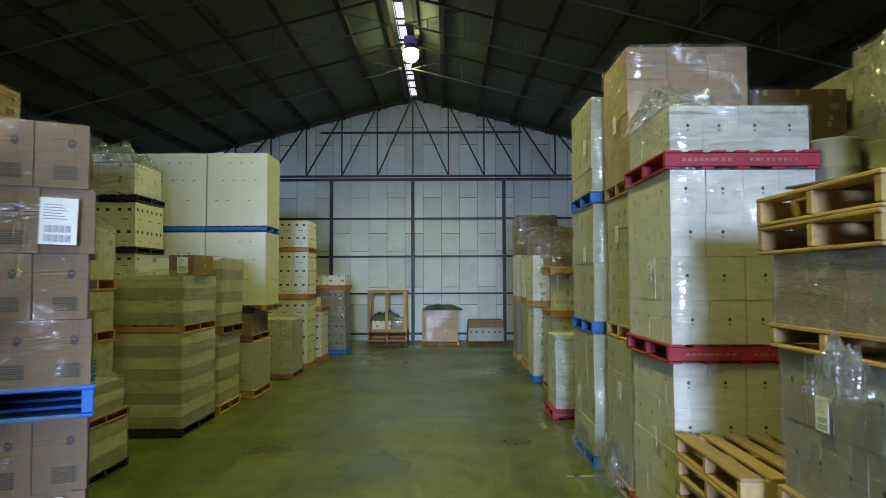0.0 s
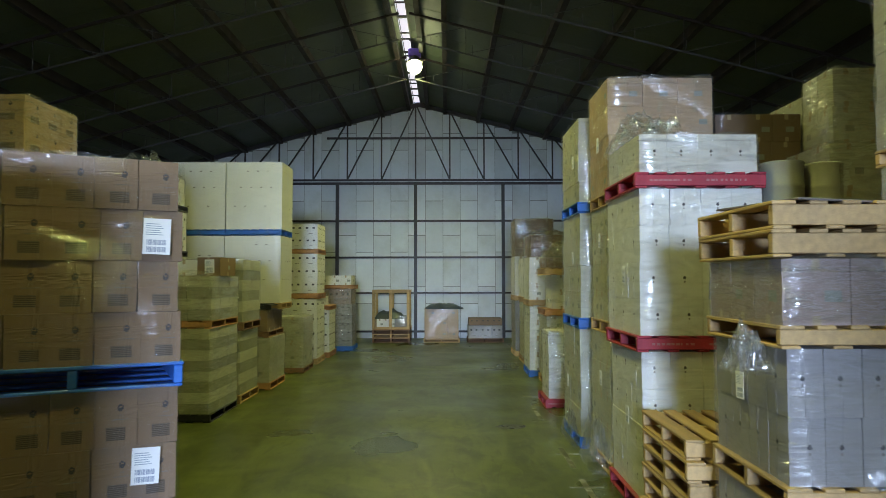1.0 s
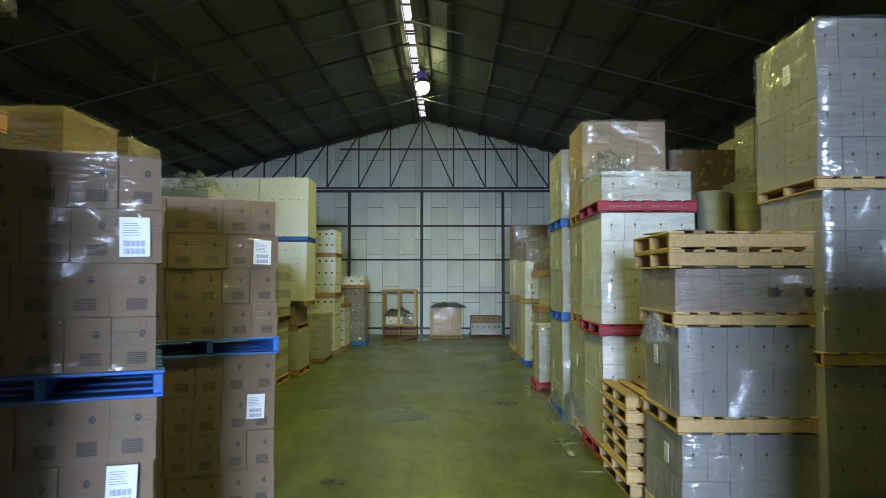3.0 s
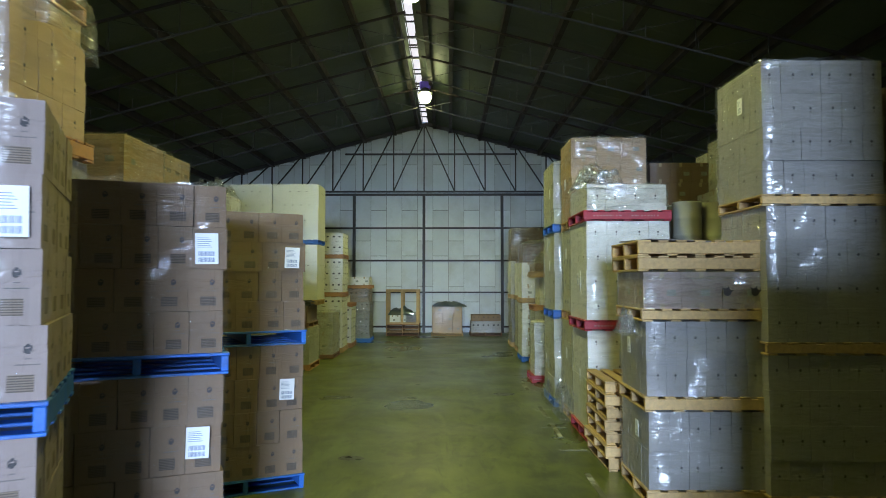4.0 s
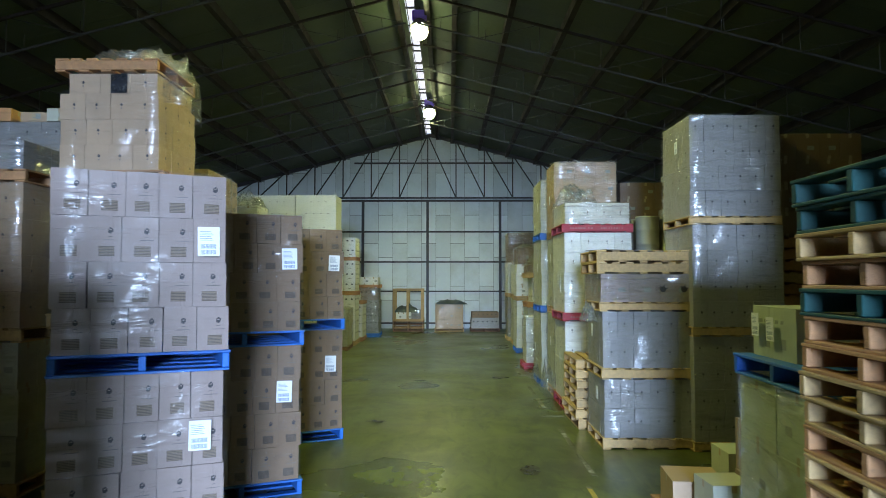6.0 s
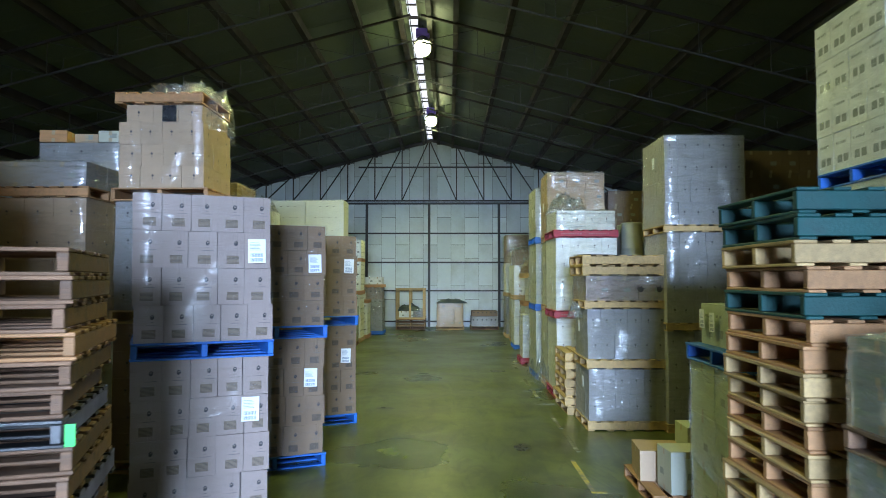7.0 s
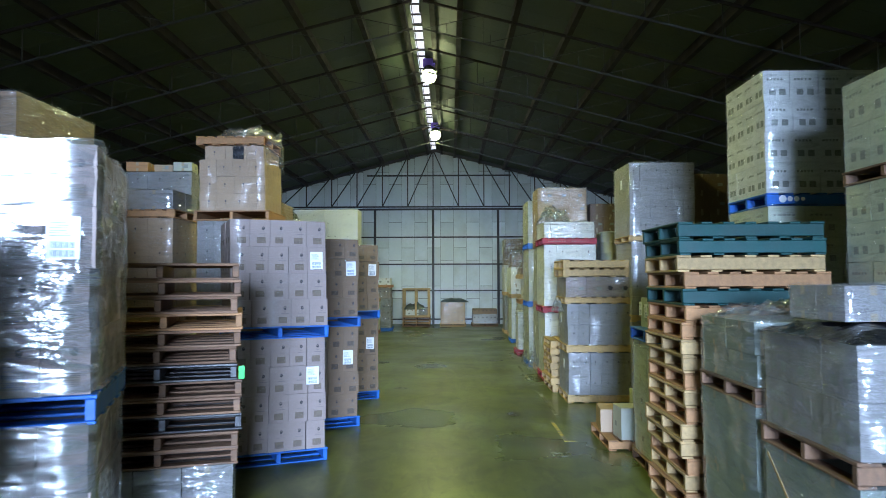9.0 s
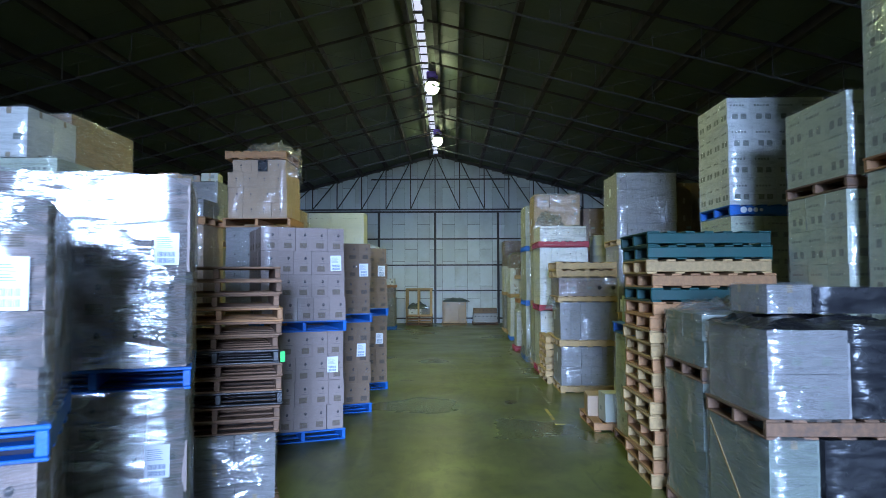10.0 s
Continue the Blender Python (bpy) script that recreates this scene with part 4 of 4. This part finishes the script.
column(1.5, 21.5, 1, 0, [
    ("wood", 0, 1.5, 4, 3, 3, GREYB, "plain", FILM, "grey cartons in film on a pine pallet", 0.05, 0, 0.14),
    ("wood", 1.5, 3.1, 4, 3, 3, KRAFT, "plain", FILM, "brown cartons in film on a pine pallet", 0.05, 0, 0.14)], 1.1, 1.1)
column(2.4, 17.0, 1, 0, [
    ("wood", 0, 1.5, 3, 3, 3, KRAFT, "plain", FILM, "brown cartons in film on a pine pallet", 0.05, 0, 0.14),
    ("wood", 1.5, 2.9, 3, 3, 3, KRAFT, "plain", FILM, "brown cartons in film on a pine pallet", 0.05, 0, 0.14),
    ("wood", 2.9, 3.9, 3, 3, 3, TAN, "plain", FILM_L, "tan cartons high on a stack", 0.05, 0, 0.14)], 1.1, 1.1)
# second row on the right
column(2.36, 8.35, 1, 0, [
    ("wood", 0, 1.45, 3, 3, 3, KRAFT, "plain", FILM_L, "brown cartons in a dim second row", 0.05, 0, 0.14),
    ("wood", 1.45, 2.85, 3, 3, 3, KRAFT, "plain", FILM_L, "brown cartons in a dim second row", 0.05, 0, 0.14),
    ("wood", 2.85, 3.92, 3, 3, 3, KRAFT, "plain", FILM_L, "brown cartons in a dim second row", 0.05, 0, 0.14)], 1.0, 1.0)
column(3.4, 8.3, 1, 0, [
    ("wood", 0, 1.45, 3, 3, 3, KRAFT, "plain", FILM_L, "brown cartons in a dim second row", 0.05, 0, 0.14),
    ("wood", 1.45, 2.85, 3, 3, 3, KRAFT, "plain", FILM_L, "brown cartons in a dim second row", 0.05, 0, 0.14),
    ("wood", 2.85, 4.15, 3, 3, 3, CREAM, "plain", FILM, "film-covered cartons in a dim second row", 0.05, 0, 0.14)], 1.0, 1.0)
column(2.34, 7.0, 1, 0, [
    ("wood", 0, 1.25, 3, 3, 3, GREYB, "plain", FILM, "grey cartons in film, second row", 0.05, 0, 0.14),
    ("wood", 1.25, 2.45, 3, 3, 3, GREYB, "plain", FILM, "grey cartons in film, second row", 0.05, 0, 0.14)], 1.15, 1.15)
column(2.95, 7.15, 1, 0, [
    (None, 2.46, 3.35, 2, 2, 2, CREAM, "plain", FILM_H, "bulging film-wrapped cream cartons", 0.02, 0, 0),
    (None, 3.36, 4.1, 2, 2, 2, CREAM, "plain", FILM_H, "bulging film-wrapped cream cartons", 0.25, 0, 0)], 0.75, 0.8)


def drum(x, y, z, r, h, material, words):
    """A wrapped round drum with rims."""
    bm = bmesh.new()
    prof = [(0, 0), (r, 0), (r + 0.012, 0.015), (r, 0.03), (r, h * 0.33), (r + 0.008, h * 0.35), (r, h * 0.37), (r, h * 0.66), (r + 0.008, h * 0.68), (r, h * 0.7), (r, h - 0.03),
            (r + 0.012, h - 0.015), (r, h), (r - 0.03, h - 0.012), (0, h - 0.012)]
    n = 24
    rings = [[bm.verts.new((p * math.cos(2 * math.pi * k / n), p * math.sin(2 * math.pi * k / n), q)) for k in range(n)] for p, q in prof[1:-1]]
    for a, b in zip(rings, rings[1:]):
        for k in range(n):
            bm.faces.new((a[k], a[(k + 1) % n], b[(k + 1) % n], b[k]))
    bm.faces.new(rings[0][::-1])
    bm.faces.new(rings[-1])
    ob = new("drum", mesh_of("drum", bm, material, True))
    ob.matrix_world = pose(x, y, z)
    return tagged(ob, words, "drum", "wrapped drums")


for dx, dy in ((0.2, 0.22), (0.62, 0.3), (0.25, 0.72)):
    drum(2.34 + dx, 7.0 + dy, 2.452, 0.19, 0.72, CREAM, "pale film-wrapped drum on a carton stack")

# far left group
SG = "greenish grey cartons in hazy stretch film"
column(-4.07, 10.78, -1, 0, [
    ("black", 0, 1.36, 6, 3, 3, STONE, "plain", FILM_H, SG + " on a black pallet", 0.03, 0, 0.12),
    ("orange", 1.36, 2.13, 2, 3, 3, STONE, "plain", FILM_H, SG + " on an orange pallet", 0.02, 0, 0.12)], 1.12, 1.3)
load(-4.62, 11.25, 2.14, 6, 0.42, 0.3, [0.24], 1, 1, WHITE, "plain", None, "small white carton lying on a wrapped load", "carton")
load(-4.2, 11.4, 2.14, -4, 0.36, 0.62, [0.28], 1, 1, KRAFT, "plain", None, "brown carton with a white label on a wrapped load", "carton", labels=[(0.02, 0.14)])
column(-4.08, 12.3, -1, 0, [
    ("wood", 0, 1.22, 4, 3, 3, STONE, "plain", FILM, "grey cartons in film on a pine pallet", 0.05, 0, 0.14),
    ("dark", 1.22, 2.42, 4, 3, 3, STONE, "plain", FILM, "grey cartons in film on a dark pallet", 0.05, 0.03, 0.14)], 1.1, 1.1)
column(-3.95, 13.7, -1, 0, [
    ("orange", 0, 0.98, 2, 2, 2, CREAM, "plain", FILM_H, "clear-wrapped load on an orange pallet", 0.04, 0, 0.14),
    ("dark", 0.98, 1.5, 1, 3, 3, KRAFT, "plain", FILM_L, "brown cartons on a dark pallet", 0.06, -0.04, 0.12),
    ("black", 1.5, 1.62, 1, 1, 1, BLACK, "plain", None, "flat black tray on a carton stack", 0.2, 0, 0.1)], 1.15, 1.2)
for cx, cy in ((-3.88, 14.2), (-5.01, 14.2), (-6.14, 14.25), (-7.27, 14.3)):
    column(cx, cy, -1, 0, [
        ("wood", 1.5 if cx > -4 else 0, 2.95, 1, 1, 1, WHITE, "slots", FILM_L, "tall white carton on a pine pallet", 0.01, 0, 0.12),
        ("blue", 2.96, 4.41, 1, 1, 1, WHITE, "slots", FILM_L, "tall white carton on a blue pallet", 0.01, 0, 0.11)], 1.12, 0.93)
column(-3.8, 16.0, -1, 0, [
    ("dark", 0, 1.24, 2, 2, 2, CREAM, "plain", FILM_H, "load in milky yellowish film on a dark pallet", 0.04, 0, 0.12)], 1.1, 1.1)
column(-3.8, 17.6, -1, 0, [
    ("wood", 0, 1.6, 4, 3, 3, WHITE, "mono", FILM_L, "white printed cartons on a pine pallet", 0.05, 0, 0.14),
    ("orange", 1.6, 2.72, 3, 3, 3, WHITE, "mono", FILM_L, "white printed cartons on an orange pallet", 0.05, 0, 0.14),
    ("orange", 2.72, 3.46, 2, 3, 3, WHITE, "mono", FILM_L, "white printed cartons on an orange pallet", 0.05, 0, 0.12)], 1.1, 1.1)
column(-3.74, 19.0, -1, 0, [
    ("orange", 0, 1.26, 4, 3, 3, WHITE, "mono", FILM_L, "white printed cartons on an orange pallet", 0.05, 0, 0.14),
    ("orange", 1.26, 1.62, 1, 2, 2, WHITE, "plain", FILM_L, "white cartons on an orange pallet", 0.4, 0, 0.12)], 1.1, 1.1)
column(-3.36, 20.7, -1, 0, [
    ("blue", 0, 1.35, 5, 3, 3, GREYB, "mono", FILM_H, "grey film-wrapped cartons on a blue pallet", 0.08, 0, 0.14),
    ("orange", 1.8, 2.2, 1, 3, 3, WHITE, "plain", FILM_L, "white and brown cartons on an orange pallet", 0.15, 0, 0.12)], 1.15, 1.1)
load(-3.93, 21.25, 1.352, 0, 1.0, 1.0, [0.445], 3, 2, ROSE, "mono", FILM_H, "rosy cartons in film between two pallets")
# left of that, boxes on black trays
column(-5.5, 12.5, -1, 0, [
    ("wood", 0, 1.9, 4, 3, 3, STONE, "plain", FILM, "grey cartons in film on a pine pallet", 0.05, 0, 0.14),
    ("black", 1.9, 2.5, 2, 3, 3, WHITE, "mono", FILM_L, "white printed cartons on a black tray", 0.05, 0, 0.1),
    ("black", 2.51, 3.32, 2, 3, 3, WHITE, "mono", FILM_L, "white printed cartons on a black tray", 0.05, 0, 0.1),
    ("black", 3.34, 3.95, 2, 2, 2, WHITE, "plain", FILM_H, "white film-wrapped load on a black tray", 0.12, 0, 0.1)], 1.1, 1.1)
column(-4.17, 8.45, -1, 0, [
    ("black", 0, 0.56, 1, 2, 2, STONE, "plain", FILM_H, "low load in glossy creased film on a black pallet", 0.03, 0, 0.1),
    ("dark", 0.56, 0.98, 1, 2, 2, STONE, "plain", FILM_H, "low load in glossy creased film", 0.1, 0, 0.1)], 1.1, 1.05)
column(-4.9, 9.7, -1, 0, [
    ("wood", 0, 1.3, 4, 3, 3, CREAM, "plain", FILM_H, "yellowish load in shiny film", 0.05, 0, 0.14),
    ("orange", 1.3, 1.95, 2, 3, 3, CREAM, "plain", FILM_H, "yellowish load in shiny film", 0.05, 0, 0.14),
    ("orange", 1.95, 2.73, 2, 3, 3, CREAM, "plain", FILM_H, "yellowish load in shiny film", 0.05, 0, 0.14)], 1.1, 0.95)
# second row on the left
column(-4.73, 7.35, -1, 0, [
    ("wood", 0, 1.45, 4, 3, 3, KRAFT, "plain", FILM_L, "brown cartons on a pine pallet", 0.05, 0, 0.14),
    ("wood", 1.45, 2.9, 4, 3, 3, KRAFT, "plain", FILM_L, "brown cartons on a pine pallet", 0.05, 0, 0.14),
    ("wood", 2.9, 3.9, 3, 3, 3, TAN, "brand", FILM_H, "tan cartons in glossy film, high on a stack", 0.05, 0, 0.14)], 1.1, 1.0)
column(-3.9, 4.45, -1, 0, [
    ("wood", 0, 1.4, 4, 3, 3, GREEN, "plain", FILM_L, "pale green cartons on a pine pallet", 0.05, 0, 0.14),
    ("wood", 1.4, 2.7, 4, 3, 3, GREEN, "plain", FILM_L, "pale green cartons on a pine pallet", 0.05, 0, 0.14),
    (None, 2.7, 3.55, 2, 3, 3, TAN, "plain", FILM_H, "tan cartons in film on top of a stack", 0.05, 0, 0)], 1.1, 1.0)
column(-6.1, 0.4, -1, 0, [
    ("wood", 0, 1.5, 4, 3, 3, KRAFT, "plain", FILM_L, "brown cartons on a pine pallet", 0.05, 0, 0.14),
    ("wood", 1.5, 3.0, 4, 3, 3, KRAFT, "plain", FILM_L, "brown cartons on a pine pallet", 0.05, 0, 0.14),
    ("wood", 3.0, 4.45, 3, 2, 3, TAN, "plain", FILM_H, "tan cartons in glossy film, high on a stack", 0.05, 0, 0.14)], 1.2, 1.9)
column(-4.45, -2.75, -1, 0, [
    ("wood", 0, 1.4, 4, 3, 3, GREEN, "plain", FILM, "pale green cartons in film on a pine pallet", 0.05, 0, 0.14),
    ("wood", 1.4, 2.6, 3, 3, 3, GREEN, "plain", FILM, "pale green cartons in film on a pine pallet", 0.05, 0, 0.14),
    (None, 2.6, 3.27, 2, 3, 3, GREEN, "text", FILM, "pale green cartons in film on top", 0.05, 0, 0)], 1.2, 1.1)
load(-5.1, -2.3, 3.28, 0, 0.7, 0.8, [0.46], 2, 2, WHITE, "plain", FILM, "white cartons on the very top of a stack")
column(-4.97, 2.35, -1, 0, [
    ("wood", 0, 1.5, 3, 3, 3, CREAM, "plain", FILM, "cream cartons in film on a pine pallet", 0.05, 0, 0.14),
    ("wood", 1.5, 3.08, 4, 3, 3, TAN, "dots", FILM, "cartons under clear film on a pine pallet", 0.05, 0, 0.14),
    ("orange", 3.08, 3.5, 1, 2, 2, GREYB, "plain", FILM_H, "flat film-covered load on an orange pallet", 0.06, 0, 0.13)], 1.15, 1.0)
column(-5.14, 3.5, -1, 0, [
    ("wood", 0, 1.4, 3, 3, 3, GREYB, "dots", FILM, "grey cartons in film on a pine pallet", 0.05, 0, 0.14),
    ("wood", 1.4, 2.76, 3, 3, 3, GREYB, "dots", FILM, "grey cartons in film on a pine pallet", 0.05, 0, 0.14),
    ("wood", 2.76, 3.95, 4, 3, 3, GREYB, "dots", FILM, "grey cartons in film on a pine pallet", 0.05, 0, 0.14)], 1.15, 1.0)
for dx, dy, w, h, m_ in ((-0.95, 0.2, 0.35, 0.16, WOOD_O), (-0.55, 0.25, 0.3, 0.12, TAN), (-0.2, 0.2, 0.3, 0.15, CREAM)):
    load(-5.14 + dx, 3.5 + dy, 3.96, 5, w, 0.35, [h], 1, 1, m_, "plain", None, "small carton lying on a tall stack", "carton")

# at the end wall
x0, y0 = -2.47, 23.9
for k in range(3):
    pallet(("dark", "wood", "dark")[k], x0, y0, k * 0.14, 0, 1.25, 1.1, 0.138, where="in a low stack at the end wall")
crate = thing("frame_crate", pose(x0, y0, 0.42), "open pale timber frame crate on pallets at the wall", "crate")
for sx in (-0.58, -0.02, 0.56):
    for sy in (-0.5, 0.5):
        part("upright", board(0.09, 0.05, 1.3 - (0.1 if sy > 0 else 0), WOOD), crate, pose(sx, sy, 0.02))
for z in (0.0, 1.22):
    for sy in (-0.47, 0.47):
        part("crosspiece", board(1.25, 0.03, 0.09, WOOD), crate, pose(0, sy, z))
part("base_sheet", board(1.2, 1.0, 0.02, WOOD_O), crate, pose(0, 0, 0.0))
load(x0 - 0.2, y0, 0.45, 0, 0.6, 0.7, [0.32], 3, 2, WHITE, "plain", None, "small white cartons inside a timber crate")
load(x0 + 0.33, y0, 0.45, 0, 0.4, 0.6, [0.4], 1, 1, GREYB, "plain", FILM_H, "film-wrapped carton inside a timber crate", "carton")


BAG = mat("dark_sheet_plastic", (0.06, 0.075, 0.065), 0.35, vary=0.3, scale=4, bump=0.3)


def heap(x, y, z, w, d, h, material, words, seed, cat="cover"):
    """A sagging sheet thrown over goods."""
    bm = bmesh.new()
    clear = material != BAG
    n = 30 if clear else 16
    g = []
    for j in range(n + 1):
        row = []
        for i in range(n + 1):
            u, v = i / n * 2 - 1, j / n * 2 - 1
            q = noise.noise(Vector((u * 2 + seed, v * 2, seed))) * 0.4
            if clear:                                  # sharp crumples
                q += 0.5 - abs(noise.noise(Vector((u * 3.1 + seed, v * 3.1, seed + 3)))) * 1.5 - 0.5 * abs(noise.noise(Vector((u * 7, v * 7 + seed, seed))))
            else:
                q += noise.noise(Vector((u * 6, v * 6, seed))) * 0.14
            fall = max(0, 1 - max(abs(u), abs(v)) ** 3)
            sx = noise.noise(Vector((u * 5, v * 5, seed + 8))) * 0.05
            row.append(bm.verts.new((u * w / 2 * (1 + sx), v * d / 2 * (1 - sx), max(0.0, h * fall * (0.7 + q)))))
        g.append(row)
    for a, b in zip(g, g[1:]):
        for i in range(n):
            bm.faces.new((a[i], a[i + 1], b[i + 1], b[i]))
    ob = new("film_cover", mesh_of("film_cover", bm, material, not clear))
    ob.matrix_world = pose(x, y, z)
    return tagged(ob, words, cat, "loose film")


heap(x0 - 0.1, y0 + 0.05, 0.76, 1.0, 0.8, 0.38, BAG, "dark plastic sheet heaped over goods in a crate", 4)
pallet("wood", -0.8, 23.9, 0, 0, 1.2, 1.1, 0.12, where="at the end wall under a wrapped load")
load(-0.8, 23.9, 0.12, 0, 1.12, 1.0, [0.36, 0.36, 0.28], 3, 3, TAN, "plain", FILM_M, "tan load in shiny film under a dark sheet")
heap(-0.72, 23.88, 1.1, 1.3, 1.1, 0.22, BAG, "dark green plastic sheet over a wrapped load", 9)
pallet("dark", 0.65, 23.9, 0, 0, 1.2, 1.1, 0.13, where="at the end wall")
load(0.65, 23.9, 0.13, 0, 1.12, 1.0, [0.42], 3, 3, GREYB, "mono", FILM_L, "grey printed cartons on a dark pallet at the wall")
load(0.65, 23.9, 0.56, 0, 1.1, 0.9, [0.22], 3, 3, KRAFT, "mono", None, "brown cartons on top of grey cartons")

# loose film
heap(1.42, 7.75, 3.37, 0.75, 0.7, 0.36, FILM_H, "crumpled clear film heaped on white cartons", 2)
heap(0.985, 4.5, 1.58, 0.19, 0.28, 0.22, FILM_H, "bunched clear film hanging at a pallet edge", 5)
heap(-3.93, 2.7, 4.24, 0.8, 0.9, 0.22, FILM_H, "torn film bunched over the top pallet", 6)
heap(1.62, -2.5, 1.87, 0.95, 0.85, 0.12, FILM_H, "loose clear film over low cartons", 7)
heap(-4.6, 11.4, 2.135, 1.12, 1.2, 0.1, FILM_H, "crumpled film over a banded load", 11)
heap(1.7, 8.5, 4.25, 1.15, 0.95, 0.06, FILM_H, "loose film over tan cartons", 12)

heap(1.8, 14.6, 2.505, 1.05, 1.05, 0.3, FILM_H, "yellowish film heaped on a brown load", 21)
heap(1.66, 15.9, 3.035, 1.0, 1.0, 0.12, FILM_H, "crumpled film over brown cartons", 22)
heap(-5.45, 10.2, 2.735, 1.05, 0.9, 0.3, FILM_H, "shiny film heaped on a yellowish load", 23)
heap(-6.05, 13.0, 3.955, 1.0, 0.95, 0.34, FILM_H, "shiny film heaped on white cartons", 24)
heap(-4.72, 8.95, 0.985, 1.05, 1.0, 0.16, FILM_H, "creased film over a low load", 25)
heap(1.04, 8.55, 0.0, 0.24, 0.85, 0.5, FILM_H, "loose film trailing to the floor from a stack", 15)
heap(1.0, 9.8, 0.0, 0.16, 0.9, 0.35, FILM_H, "loose film trailing to the floor from a stack", 17)

# low pallet of mixed small cartons
pallet("orange", 1.62, 1.6, 0, 0, 1.1, 1.1, 0.13, entry="x", where="on the floor under small cartons")
load(1.4, 1.25, 0.13, 3, 0.34, 0.36, [0.4], 1, 1, CREAM, "plain", None, "open cream carton on a floor pallet", "carton")
load(1.33, 1.75, 0.13, -5, 0.45, 0.5, [0.3], 1, 1, TAN, "plain", None, "tan carton on a floor pallet", "carton")
load(1.75, 1.3, 0.13, 4, 0.3, 0.4, [0.42, 0.42], 1, 1, ROSE, "plain", None, "two rosy cartons stacked on a floor pallet", "carton")
load(1.8, 1.85, 0.13, 0, 0.4, 0.4, [0.5], 1, 1, GREEN, "plain", None, "pale green carton on a floor pallet", "carton")

# paint on the floor
for k in (0, 1, 3, 4, 6):
    bm = bmesh.new()
    ya = 3.2 + k * 1.3
    box(bm, 0.74, 0.80, ya, ya + 0.9, 0.0, 0.003)
    solid("floor_line", MARK_W, bm, "worn white floor line", "floor marking")
for xa, ya, w, l in ((0.6, 1.6, 0.05, 1.2), (0.6, 1.55, 0.16, 0.05)):
    bm = bmesh.new()
    box(bm, xa, xa + w, ya, ya + l, 0.0, 0.003)
    solid("floor_line", MARK_Y, bm, "worn yellow floor marking", "floor marking")
for k, (xa, ya) in enumerate(((0.62, 10.9), (0.66, 9.0), (0.6, 7.7), (0.64, 6.4), (0.7, 13.0))):
    bm = bmesh.new()
    box(bm, xa, xa + 0.34, ya, ya + 0.035, 0.0, 0.003)
    solid("floor_line", MARK_W, bm, "worn white floor tick", "floor marking")
for xa, ya, w, l in ((0.34, 0.94, 0.24, 0.025), (0.34, 0.80, 0.24, 0.025), (0.34, 0.825, 0.025, 0.115), (0.45, 0.825, 0.025, 0.115), (0.52, 0.78, 0.06, 0.16)):
    bm = bmesh.new()
    box(bm, xa, xa + w, ya, ya + l, 0.0, 0.003)
    solid("floor_line", MARK_W, bm, "worn white stencil stroke on the floor", "floor marking")
STAINED = mat("dark_oil_stain", (0.035, 0.033, 0.02), 0.3, vary=0.3, scale=8, bump=0)
for sx, sy, ra, rb in ((0.28, 10.5, 0.22, 0.17), (-1.9, 6.0, 0.16, 0.1), (0.1, 3.4, 0.12, 0.2)):
    bm = bmesh.new()
    ring = []
    for k in range(28):
        a = 2 * math.pi * k / 28
        q = 1 + 0.3 * noise.noise(Vector((math.cos(a) * 1.5 + sx, math.sin(a) * 1.5, sy)))
        ring.append(bm.verts.new((sx + ra * q * math.cos(a), sy + rb * q * math.sin(a), 0.003)))
    bm.faces.new(ring)
    solid("floor_stain", STAINED, bm, "dark oil stain on the concrete", "floor stain")
bm = bmesh.new()
box(bm, -0.022, 0.022, -0.002, 0.002, -0.05, 0.05)
tag = new("green_tag", mesh_of("green_tag", bm, GREENTAG))
tag.matrix_world = pose(-2.525, -2.33, 1.45, 0, 0, 18)
tagged(tag, "bright green paper tag stuck on a pallet end", "tag")
